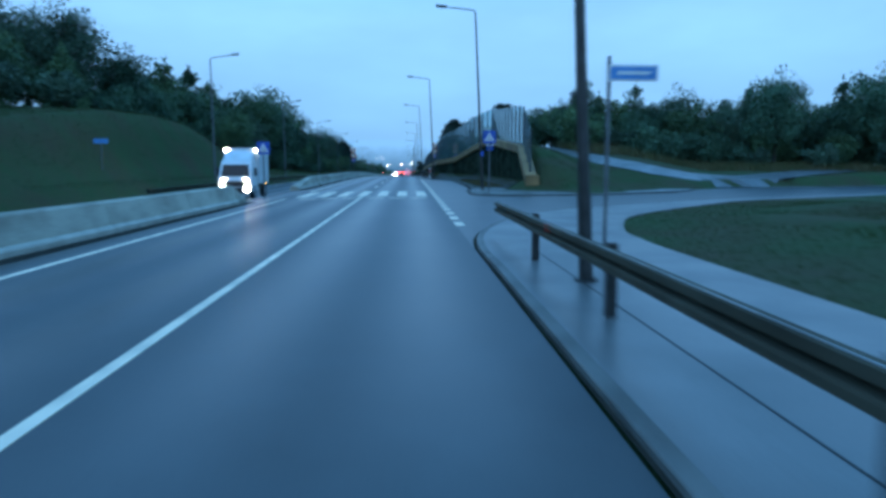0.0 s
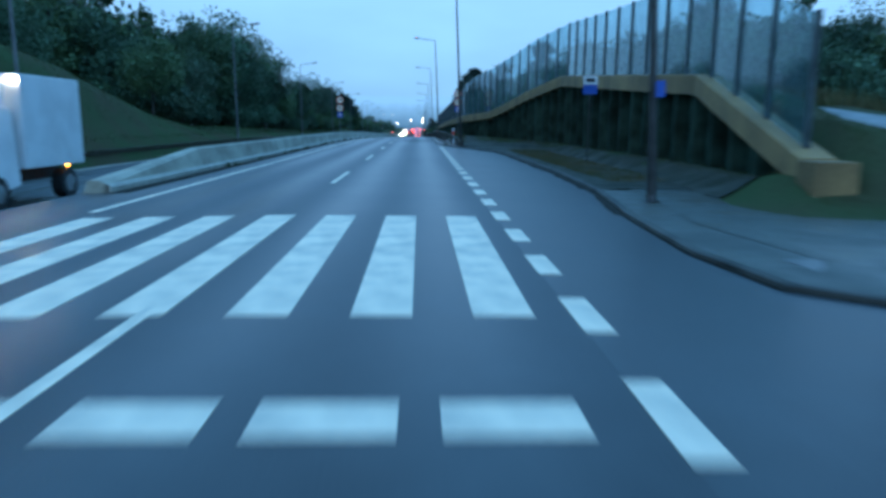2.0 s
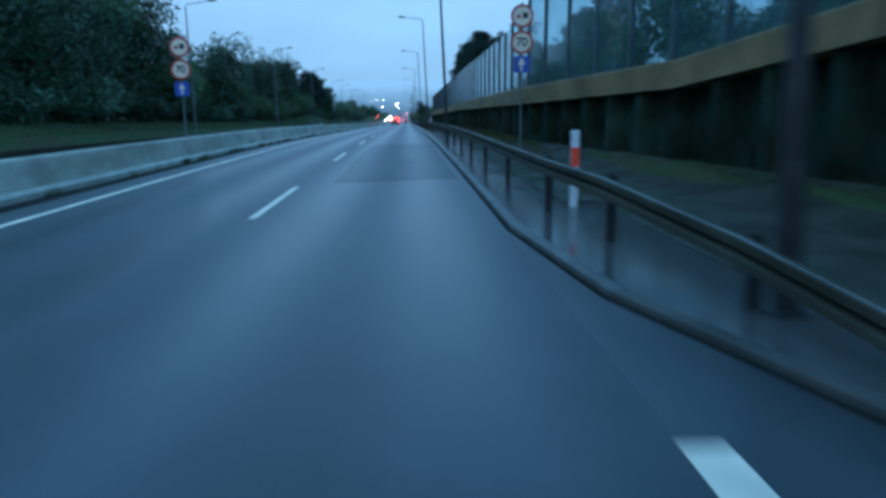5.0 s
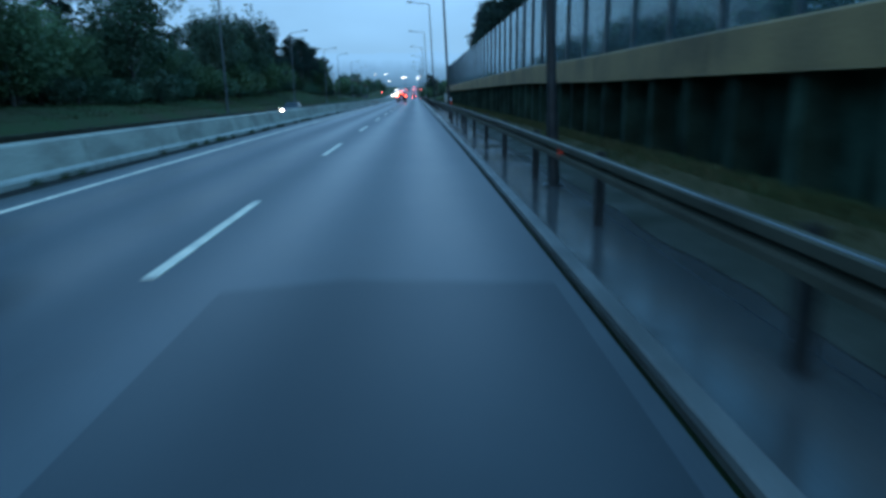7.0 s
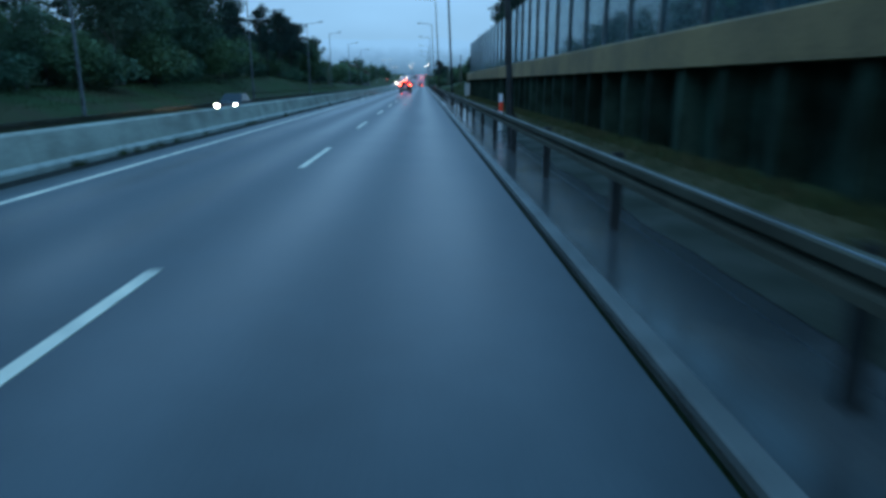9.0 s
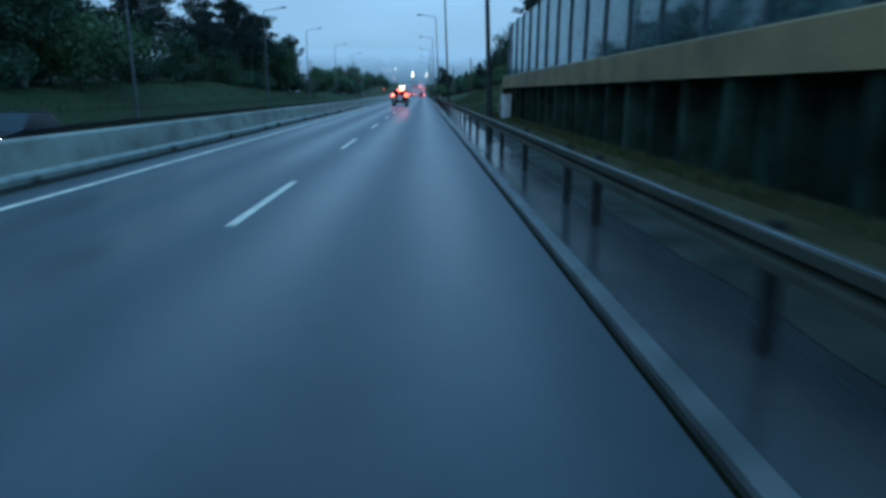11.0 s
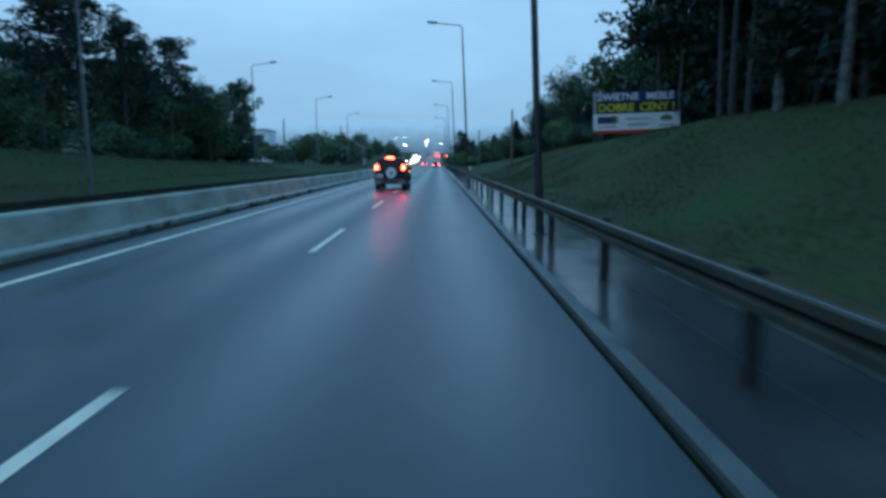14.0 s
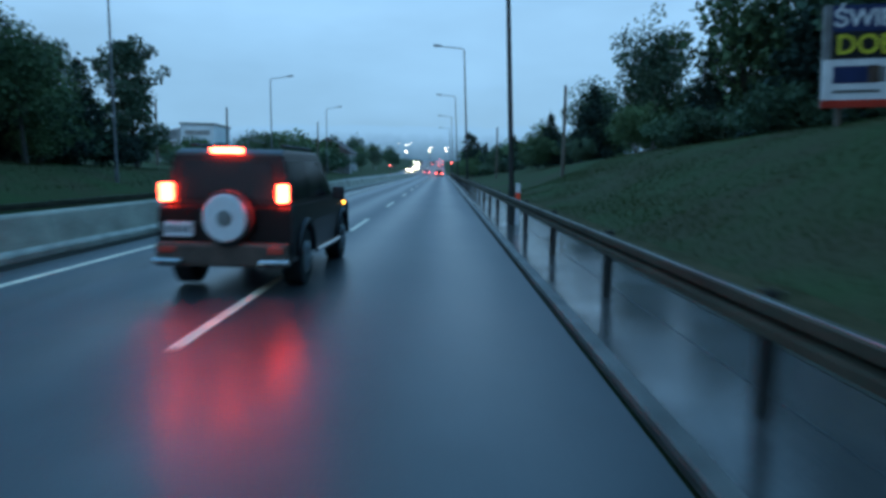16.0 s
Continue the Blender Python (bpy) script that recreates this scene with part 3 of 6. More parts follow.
def run_kerb(name, line, label, mat=KERB):
    bm = bmesh.new()
    strip(bm, line, 0.06, 0.068, -0.02, 0.05)
    strip(bm, line, 0.068, 0.08, 0.05, 0.062)
    strip(bm, line, 0.08, 0.2, 0.062, 0.064)
    strip(bm, line, 0.2, 0.21, 0.064, 0.04)
    bmesh.ops.remove_doubles(bm, verts=bm.verts, dist=0.0005)
    gm = bmesh.new()
    strip(gm, line, 0.03, 0.062, 0.003, 0.008)
    tagged(new("gutter", finish("gutter", gm, DIRT_AND_SHADE)), "dark wet dirt in the gutter along the kerb", "gutter", kind="structure")
    return tagged(new(name, finish(name, bm, mat)), label, "kerb", kind="structure")


def dense(line, step):
    out = []
    for (a, b), (c, d) in zip(line, line[1:]):
        n = max(1, int(math.hypot(c - a, d - b) / step))
        out += [(a + (c - a) * i / n, b + (d - b) * i / n) for i in range(n)]
    return out + [line[-1]]


run_kerb("kerb_near", BAY, "wet concrete kerb of the road and side street")
run_kerb("kerb_street", BAY2[:4], "wet concrete kerb of the side street beyond the footpath")
run_kerb("kerb_bay", BAY2[4:21], "dark dirty concrete kerb of the bus bay and corner", DARK_KERB)
run_kerb("kerb_far", BAY2[20:-1] + [(1.22, 400)], "wet concrete kerb along the road")
bm = bmesh.new()
inner = strip(bm, BAY, 0.206, 0.21, 0.056, 0.057)
prev = None
for (p, q), (x, y) in zip(inner, LAWN):
    pair = (q, bm.verts.new((x, y, 0.072)), bm.verts.new((x + 0.02, y, -0.02)))
    if prev:
        bm.faces.new((prev[0], prev[1], pair[1], pair[0]))
        bm.faces.new((prev[1], prev[2], pair[2], pair[1]))
    prev = pair
tagged(new("pavement_near", finish("pavement_near", bm, PAVING_NEAR)), "wet grey pavement before the side street", "pavement", kind="structure")
bm = bmesh.new()
strip(bm, BAY2[18:-1] + [(1.22, 400)], 0.206, 1.75, 0.058, 0.074)
tagged(new("pavement_far", finish("pavement_far", bm, PAVING)), "wet grey pavement along the road", "pavement", kind="structure")
bm = bmesh.new()
rim = []
for i in range(225):
    y = 80 + 0.5 * i
    u = 2.42 + 0.1 * noise.noise((11, y * 0.6, 0)) + 0.06 * noise.noise((4, y * 2.3, 0))
    rim.append([bm.verts.new((u, y, 0.0745)), bm.verts.new((u + 0.06, y, 0.084)), bm.verts.new((2.99, y, 0.094))])
for p, q in zip(rim, rim[1:]):
    for k in range(2):
        bm.faces.new((p[k], p[k + 1], q[k + 1], q[k]))
tagged(new("pavement_mud", finish("pavement_mud", bm, VERGE)), "brown mud and dead leaves over the outer half of the pavement", "pavement", kind="structure")
bm = bmesh.new()
strip(bm, BAY2[4:11], 0.206, 2.0, 0.056, 0.074)
tagged(new("pavement_street", finish("pavement_street", bm, PATHWAY)), "pale wet pavement along the side street", "pavement", kind="structure")
bm = bmesh.new()
vs = [bm.verts.new((x, y, 0.079)) for x, y in ((4.5, 35.7), (7.0, 35.7), (9.3, 36.7), (9.4, 38.2), (8.6, 39.6), (7.0, 40.6), (6.6, 44), (5.9, 46.2), (5.0, 45.4), (4.75, 43), (4.2, 38.5))]
bm.faces.new(vs)
strip(bm, BAY2[9:15], 0.206, 1.9, 0.058, 0.083)
tagged(new("pavement_corner", finish("pavement_corner", bm, SANDY)), "wet sandy worn pavement between the bay and the wall", "pavement", kind="structure")
bm = bmesh.new()
for x in (2.22,):
    box(bm, (x - 0.008, 78, 0.04), (x + 0.008, 400, 0.0685))
    box(bm, (x - 0.008, -60, 0.04), (x + 0.008, 12, 0.0665))
tagged(new("pavement_joint", finish("pavement_joint", bm, TRIM)), "dark joint lines in the pavement", "pavement", kind="structure")
bm = bmesh.new()
for a, b, za, zb in ((80, 93, 0.12, 0.14), (93, 183, 0.41, 0.41), (183, 189, 0.41, 0.16)):
    n = int((b - a) / 1.5) + 1
    for i in range(n):
        y0, y1 = a + (b - a) * i / n, a + (b - a) * (i + 1) / n
        h0, h1 = za + (zb - za) * i / n, za + (zb - za) * (i + 1) / n
        e0, e1 = 3.62 + 0.16 * noise.noise((0, y0 * 0.5, 1)), 3.62 + 0.16 * noise.noise((0, y1 * 0.5, 1))
        bm.faces.new([bm.verts.new(v) for v in ((2.9, y0, 0.068), (e0, y0, h0), (e1, y1, h1), (2.9, y1, 0.068))])
rim = []
for i in range(96):
    y = 189 + 1.5 * i
    e = 4.1 + 0.25 * noise.noise((0, y * 0.4, 1))
    rim.append([bm.verts.new((2.93, y, 0.071)), bm.verts.new((3.5, y, land(3.5, y) + 0.05)), bm.verts.new((e, y, land(e, y) + 0.03))])
for p, q in zip(rim, rim[1:]):
    for k in range(2):
        bm.faces.new((p[k], p[k + 1], q[k + 1], q[k]))
bmesh.ops.remove_doubles(bm, verts=bm.verts, dist=0.001)
tagged(new("verge_soil", finish("verge_soil", bm, SOIL)), "brown soil and litter between the pavement and the grass", "verge", kind="structure")
bm = bmesh.new()
rim = []
for i in range(150):
    y = 190 + 1.0 * i
    e = 3.28 + 0.1 * noise.noise((7, y * 0.7, 1))
    rim.append([bm.verts.new((2.9, y, 0.078)), bm.verts.new((e, y, max(land(e, y) + 0.06, 0.1)))])
for p, q in zip(rim, rim[1:]):
    bm.faces.new((p[0], p[1], q[1], q[0]))
tagged(new("verge_edging", finish("verge_edging", bm, VERGE)), "dark damp grit along the edge of the pavement behind the guard rail", "verge", kind="structure")
bm = bmesh.new()
rim = []
for i in range(52):
    y = 42 + i
    w = wall_x(y) + 0.12
    u = max(min(6.6, w - 1.2) - 3.3 * smooth(64, 71, y), 2.95) + 0.15 * noise.noise((3, y * 0.5, 0))
    rim.append([bm.verts.new((u + (w - u) * k / 3, y, land(u + (w - u) * k / 3, y) + 0.045)) for k in range(4)])
for p, q in zip(rim, rim[1:]):
    for k in range(3):
        bm.faces.new((p[k], p[k + 1], q[k + 1], q[k]))
tagged(new("verge_wall", finish("verge_wall", bm, VERGE, True)), "brown soil and dead grass at the foot of the wall", "verge", kind="structure")
# dark strip for gutter dirt and for the shade under the barrier's lip
bm = bmesh.new()
for a, b in ((-60, 30), (44, 400)):
    box(bm, (-7.1, a, -0.14), (-6.66, b, -0.104))
tagged(new("gutter_median", finish("gutter_median", bm, DIRT_AND_SHADE)), "dark strip of dirt and painted undercut shade along the median barrier", "gutter", kind="structure")
# trodden ground between the bus bay and the wall, and the litter in its gutter
bm = bmesh.new()
rim = []
bay_edge = dense(BAY2[14:20], 0.8)
for x, y in bay_edge:
    w = max(min(6.75, wall_x(y) - 1.1), x + 0.6)
    rim.append([bm.verts.new((a, y, b)) for a, b in ((x + 0.2, 0.058), (x + 0.2 + (w - x) * 0.25, 0.085 + 0.03 * noise.noise((x, y * 0.6, 4))), (x + 0.2 + (w - x) * 0.6, 0.1 + 0.04 * noise.noise((x, y * 0.5, 9))), (w + 0.25, 0.1))])
for p, q in zip(rim, rim[1:]):
    for k in range(3):
        bm.faces.new((p[k], p[k + 1], q[k + 1], q[k]))
tagged(new("verge_bay", finish("verge_bay", bm, VERGE, True)), "dark trodden earth and thin grass beside the bus bay", "verge", kind="structure")
bm = bmesh.new()
rim = []
for x, y in dense(BAY2[13:20], 0.25):
    rim.append([bm.verts.new((x - 0.08 - 0.2 * abs(noise.noise((x, y * 0.9, 2))) - 0.06 * smooth(43, 48, y) + 0.06 * noise.noise((x, y * 4.1, 6)), y, 0.004)), bm.verts.new((x + 0.07, y, 0.022))])
for p, q in zip(rim, rim[1:]):
    bm.faces.new((p[0], p[1], q[1], q[0]))
for p, q in zip(BAY2[6:10], BAY2[7:11]):
    strip(bm, dense([p, q], 0.4), -0.3 + 0.1 * noise.noise((p[0], p[1], 1)), 0.06, 0.004, 0.02)
tagged(new("gutter_litter", finish("gutter_litter", bm, DIRT_AND_SHADE)), "dark wet leaves and grit along the kerb of the bay", "gutter", kind="structure")
# path climbing behind the retaining wall
bm = bmesh.new()
rim = []
for x, y in dense([(39, 58.4), (32, 53.8), (26.5, 50.0), (23.0, 47.9), (20.4, 47.3), (18.0, 48.9), (15.6, 52), (13.9, 56), (12.8, 61), (12.3, 68), (12.0, 80), (11.8, 96)], 0.6):
    rim.append((x, y, float(np.interp(y, PATH_Y, PATH_Z)) + 0.05))
prev = None
for i, (x, y, z) in enumerate(rim):
    a, b = rim[max(i - 1, 0)], rim[min(i + 1, len(rim) - 1)]
    d = Vector((b[0] - a[0], b[1] - a[1])).normalized()
    pair = [bm.verts.new((x + d.y * k, y - d.x * k, max(land(x + d.y * k, y - d.x * k), -0.01) + 0.07)) for k in (-1.5, -0.5, 0.5, 1.5)]
    if prev:
        for k in range(3):
            bm.faces.new((prev[k], prev[k + 1], pair[k + 1], pair[k]))
    prev = pair
tagged(new("footpath", finish("footpath", bm, PATHWAY)), "pale wet footpath climbing behind the retaining wall", "path", kind="structure")

# ---- concrete median barrier ----
SECTION = [(-7.13, -0.14), (-7.13, 0.06), (-7.28, 0.6), (-7.32, 0.645), (-7.55, 0.645), (-7.59, 0.6), (-7.8, -0.4)]
FOOT = [(-7.06, -0.14), (-7.05, 0.0), (-7.075, 0.045), (-7.135, 0.085), (-7.2, 0.085), (-7.2, -0.14)]


def barrier(y0, y1, low0=1.0, low1=1.0, section=SECTION):
    bm = bmesh.new()
    ends = []
    for y, k in ((y0 + 0.012, low0), (y1 - 0.012, low1)):
        ends.append([bm.verts.new((x, y, z * k if z > 0.2 else z)) for x, z in section])
    bm.faces.new(ends[0])
    bm.faces.new(ends[1][::-1])
    for i in range(len(section)):
        j = (i + 1) % len(section)
        bm.faces.new((ends[0][i], ends[1][i], ends[1][j], ends[0][j]))
    return bm


med = base("median_barrier", pose(0, 0, 0), "long pale concrete median barrier with a stepped foot, stained", "barrier", kind="structure")
unit_mesh, foot_mesh = finish("barrier_unit", barrier(0, 6.0), CONCRETE), finish("barrier_foot", barrier(0, 6.0, section=FOOT), FOOT_CONCRETE)


def barrier_unit(y):
    for name, me in (("barrier_unit", unit_mesh), ("barrier_foot", foot_mesh)):
        ob = new(name, me)
        ob.parent, ob.location = med, (0, y, 0)


for i in range(-10, 5):
    barrier_unit(-1.4 + 6.0 * i)
part("barrier_end", barrier(28.6, 30.0, 1.0, 0.35), CONCRETE, med)
part("barrier_ramp", barrier(44.0, 51.0, 0.25, 1.0), CONCRETE, med)
part("barrier_foot", barrier(44.0, 51.0, section=FOOT), FOOT_CONCRETE, med)
for i in range(58):
    barrier_unit(51.0 + 6.0 * i)


# ---- retaining wall with noise screen ----
wall = base("retaining_wall", pose(0, 0, 0), "dark green sheet pile retaining wall under an ochre capping beam", "retaining wall", kind="structure")


def along(step, y0, y1):
    """Points along the wall's plan at even steps."""
    pts, out = dense([(p[0], p[1]) for p in WALL], 0.05), []
    dist, nxt = 0.0, 0.0
    prev = None
    for p in pts:
        if p[1] < y0 or p[1] > y1:
            continue
        if prev:
            dist += math.hypot(p[0] - prev[0], p[1] - prev[1])
        if prev is None or dist >= nxt:
            out.append(p)
            nxt += step
        prev = p
    return out


for (xa, ya, za), (xb, yb, zb) in zip(WALL, WALL[1:]):
    n = max(1, round((yb - ya) / 6.0))
    for i in range(n):
        p = [tuple(u + (v - u) * k / n for u, v in zip((xa, ya, za), (xb, yb, zb))) for k in (i, i + 1)]
        gap = 0.006
        (x0, y0, z0), (x1, y1, z1) = p
        bm = bmesh.new()
        rings = []
        for x, y, z in ((x0, y0 + gap, z0), (x1, y1 - gap, z1)):
            rings.append([bm.verts.new((x + u, y, z + w)) for u, w in ((0.0, -0.56), (0.0, -0.03), (0.03, 0.0), (0.67, 0.0), (0.7, -0.03), (0.7, -0.56))])
        bm.faces.new(rings[0])
        bm.faces.new(rings[1][::-1])
        for k in range(6):
            bm.faces.new((rings[0][k], rings[1][k], rings[1][(k + 1) % 6], rings[0][(k + 1) % 6]))
        part("capping_beam", bm, BEAM, wall)
bm = box(bmesh.new(), (6.96, 40.2, 0.0), (7.78, 40.85, 0.95), 0.03)
part("beam_foot", bm, BEAM, wall, "ochre concrete foot of the beam")
piles = along(1.5, 41.0, 188.2)
for a, b in zip(piles, piles[1:]):
    d = Vector((b[0] - a[0], b[1] - a[1]))
    L = d.length
    d.normalize()
    s = Vector((d.y, -d.x))
    bm = bmesh.new()
    plan = [(0, 0.42), (0.33 * L, 0.42), (0.41 * L, 0.1), (0.59 * L, 0.1), (0.67 * L, 0.42), (L, 0.42)]
    lo, hi = [], []
    for t, off in plan:
        q = Vector(a) + d * t + s * off
        lo.append(bm.verts.new((q.x, q.y, -0.05)))
        hi.append(bm.verts.new((q.x, q.y, max(wall_top(q.y) - 0.5, 0.3))))
    for k in range(5):
        bm.faces.new((lo[k], lo[k + 1], hi[k + 1], hi[k]))
    part("sheet_pile", bm, PILE, wall)
screen_wall = base("noise_screen", pose(0, 0, 0), "clear grey-blue acrylic noise screen between slim steel posts on the wall", "noise barrier", kind="structure")
posts = along(1.95, 41.4, 186.9)


def screen_height(y):
    return float(np.interp(y, [40.6, 47, 60, 67, 72, 80, 89, 100, 183.5, 187, 188.2], [2.55, 2.72, 2.74, 2.85, 3.15, 3.38, 3.35, 2.5, 2.5, 3.6, 4.0]))


for i, a in enumerate(posts):
    z, h = wall_top(a[1]), screen_height(a[1])
    bm = box(bmesh.new(), (a[0] + 0.3, a[1] - 0.035, z - 0.05), (a[0] + 0.42, a[1] + 0.035, z + h))
    part("screen_post", bm, POST_GREEN, screen_wall, "slim grey-green steel post" if i == 0 else "")
    if i + 1 < len(posts):
        b = posts[i + 1]
        zb, hb = wall_top(b[1]), screen_height(b[1])
        bm = bmesh.new()
        ring = []
        for k in (0.35, 0.368):
            ring.append([bm.verts.new(v) for v in ((a[0] + k, a[1] + 0.05, z + 0.02), (b[0] + k, b[1] - 0.05, zb + 0.02), (b[0] + k, b[1] - 0.05, zb + hb - 0.04), (a[0] + k, a[1] + 0.05, z + h - 0.04))])
        bm.faces.new(ring[0])
        bm.faces.new(ring[1][::-1])
        for k in range(4):
            bm.faces.new((ring[0][k], ring[0][(k + 1) % 4], ring[1][(k + 1) % 4], ring[1][k]))
        ob = part("pane", bm, SCREEN, screen_wall)
        ob.visible_shadow = False
# ---- guard rails ----
W_FACE = [(u, 0.31 - (0.31 - w) * 0.74) for u, w in ((0.03, 0.31), (-0.03, 0.308), (-0.045, 0.29), (-0.042, 0.205), (0.035, 0.18), (0.035, 0.15), (-0.04, 0.125), (-0.046, 0.1), (-0.046, 0.03), (0.01, 0.0))]


def rail_mesh(p, q):
    """One length of W-beam between the lower rear corners p and q."""
    bm = bmesh.new()
    rows = []
    for c in (p, q):
        rows.append([bm.verts.new((c[0] + u, c[1], c[2] + w)) for u, w in W_FACE] + [bm.verts.new((c[0] + u + 0.008, c[1], c[2] + w)) for u, w in W_FACE[::-1]])
    n = len(rows[0])
    for k in range(n):
        bm.faces.new((rows[0][k], rows[1][k], rows[1][(k + 1) % n], rows[0][(k + 1) % n]))
    bm.faces.new(rows[0])
    bm.faces.new(rows[1][::-1])
    return bm


def guard_rail(line, label, side=1):
    """A rail along points (x, y, z of the lower edge), with a post at each."""
    g = base("guard_rail", pose(0, 0, 0), label, "guard rail", "guard rails", "structure")
    shared = {}
    for p, q in zip(line, line[1:]):
        key = tuple(round(b - a, 3) for a, b in zip(p, q))
        if key not in shared:
            # thin bright strip added along the rail's top, in place of sky reflected there
            bm = bmesh.new()
            ends = [[bm.verts.new((c[0] + u, c[1], c[2] + w)) for u, w in ((-0.034, 0.3), (-0.031, 0.314), (-0.022, 0.315), (-0.02, 0.304))] for c in ((0, 0, 0), key)]
            for k in range(4):
                bm.faces.new((ends[0][k], ends[1][k], ends[1][(k + 1) % 4], ends[0][(k + 1) % 4]))
            bm.faces.new(ends[0])
            bm.faces.new(ends[1][::-1])
            shared[key] = finish("rail", rail_mesh((0, 0, 0), key), RAIL), finish("top_edge", bm, STEEL)
        ob = new("rail", shared[key][0])
        ob.parent, ob.location = g, p
        lip = new("top_edge", shared[key][1])
        lip.parent = ob
    post = None
    for x, y, z in line[:-1]:
        if post is None:
            bm = box(bmesh.new(), (0.05, -0.03, -0.5), (0.062, 0.03, 0.335))
            box(bm, (0.15, -0.03, -0.5), (0.162, 0.03, 0.335))
            box(bm, (0.062, -0.006, -0.5), (0.15, 0.006, 0.335))
            box(bm, (0.03, -0.05, 0.06), (0.05, 0.05, 0.25))
            post = finish("post", bm, POST_DARK)
        ob = new("post", post)
        ob.parent = g
        ob.matrix_local = pose(x, y, z) @ Matrix.Diagonal((side, 1, 1, 1))
    return g


guard_rail([(1.88, -57.5 + 4 * i, 0.46) for i in range(19)], "weathered galvanised guard rail beside the wet pavement")
rail_ys = [79.1 + 4 * i for i in range(12)] + [125.1 + 4 * i for i in range(9)] + [158.7 + 4 * i for i in range(13)] + [208.5, 212.5, 216.5] + [218.6 + 4 * i for i in range(45)]
guard_rail([(2.62, 72.6, 0.1), (2.4, 74.2, 0.3), (2.1, 76.8, 0.48)] + [(1.88, y, 0.53) for y in rail_ys], "weathered galvanised guard rail beside the wet pavement")
guard_rail([(-15.75, 42 + 4 * i, -0.3) for i in range(76)], "dark guard rail at the far edge of the oncoming carriageway", -1)


# ---- street lamps ----
def street_lamp(m, arm, label, group, tall=10.55, steel=POST_DARK):
    t = base("street_lamp", m, label, "street lamp", group)
    bm = rod(bmesh.new(), (0, 0, -0.3), (0, 0, 1.1), 0.095, 0.09, 12)
    rod(bm, (0, 0, 0.0), (0, 0, 0.03), 0.16, 0.16, 12)
    part("pole_foot", bm, steel, t)
    part("hatch", box(bmesh.new(), (-0.04, -0.1, 0.5), (0.04, -0.085, 0.85), 0.004), POST_DARK, t)
    bm = rod(bmesh.new(), (0, 0, 1.1), (0, 0, tall), 0.078, 0.045, 12)
    part("pole", bm, steel, t)
    bm = bmesh.new()
    d = -1 if arm > 0 else 1
    line = [(0, 0, tall - 0.02), (d * 0.05, 0, tall + 0.1), (d * 0.18, 0, tall + 0.16), (d * 0.6, 0, tall + 0.22), (-arm, 0, tall + 0.38)]
    for p, q in zip(line, line[1:]):
        rod(bm, p, q, 0.036, 0.034, 8)
    part("arm", bm, steel, t)
    a, b, z = -arm - d * 0.05, -arm + d * 0.6, tall + 0.33
    bm = box(bmesh.new(), (min(a, b), -0.12, z), (max(a, b), 0.12, z + 0.13), 0.04)
    for v in bm.verts:
        v.co.z += abs(v.co.x - a) * 0.12
    part("lantern", bm, steel, t)
    bm = box(bmesh.new(), (min(-arm + d * 0.1, -arm + d * 0.55), -0.09, z - 0.02), (max(-arm + d * 0.1, -arm + d * 0.55), 0.09, z + 0.02), 0.01)
    for v in bm.verts:
        v.co.z += abs(v.co.x - a) * 0.12
    part("lens", bm, CHROME, t, "unlit glass lens")
    return t


# the posts lean a little under the weight of their arms
first = street_lamp(pose(4.5, 41.5, 0.06, 0, -2.7, 0), 1.75, "tall unlit dark steel street lamp on the pavement", "street lamps by the pavement")
for x, y in [(2.3, 8.6), (2.72, 74.1)] + [(2.12, 106.2 + 32.45 * i) for i in range(3)] + [(2.02, 204.3 + 33.6 * i) for i in range(6)]:
    copy_thing(first, pose(x, y, 0.06, 0, -2.7, 0))
left = street_lamp(pose(-15.7, 56.0, 0.5, 0, -0.7, 0), -1.7, "tall unlit grey steel street lamp on the grass verge", "street lamps on the grass", 9.3, LAMP_STEEL)
for i in (-1, *range(1, 9)):
    x, y = -15.7 - (1.55 if i > 5 else 0.3), 56.0 + 33.1 * i
    copy_thing(left, pose(x, y, land(x, y) - 0.05 + (0.35 if i > 5 else 0), 0, -0.7, 0))


# ---- traffic signs ----
def sign_post(m, h, label, category="traffic sign", group="", steel=LAMP_STEEL):
    t = base("traffic_sign", m, label, category, group)
    bm = rod(bmesh.new(), (0, 0, -0.3), (0, 0, h), 0.03, 0.03, 10)
    part("post", bm, steel, t)
    return t


def plate(name, t, outline, y, mat, label="", thick=0.012):
    bm = profile(bmesh.new(), outline, "y", y, y + thick)
    return part(name, bm, mat, t, label)


def disc(r, cz, seg=28):
    return [(r * math.cos(2 * math.pi * i / seg), cz + r * math.sin(2 * math.pi * i / seg)) for i in range(seg)]


def square(w, h, cz, cx=0):
    return [(cx - w / 2, cz - h / 2), (cx + w / 2, cz - h / 2), (cx + w / 2, cz + h / 2), (cx - w / 2, cz + h / 2)]


def crossing_sign(m, cz, size, label):
    t = sign_post(m, cz + size / 2, label)
    plate("panel", t, square(size, size, cz), -0.045, BLUE)
    h = size * 0.4
    plate("triangle", t, [(-h, cz - h * 0.8), (h, cz - h * 0.8), (0, cz + h * 0.9)], -0.05, WHITE)
    for k in range(3):
        plate("stripe", t, square(size * 0.07, size * 0.12, cz - h * 0.55, (k - 1) * size * 0.17), -0.054, BLACK)
    plate("bar", t, [(-size * 0.04, cz - h * 0.3), (size * 0.05, cz - h * 0.3), (size * 0.03, cz + h * 0.3), (-size * 0.02, cz + h * 0.3)], -0.054, BLACK)
    return t


crossing_sign(pose(3.98, 33.65, 0.12, 0, 0, -4), 2.8, 0.62, "blue square pedestrian crossing sign on a grey post")
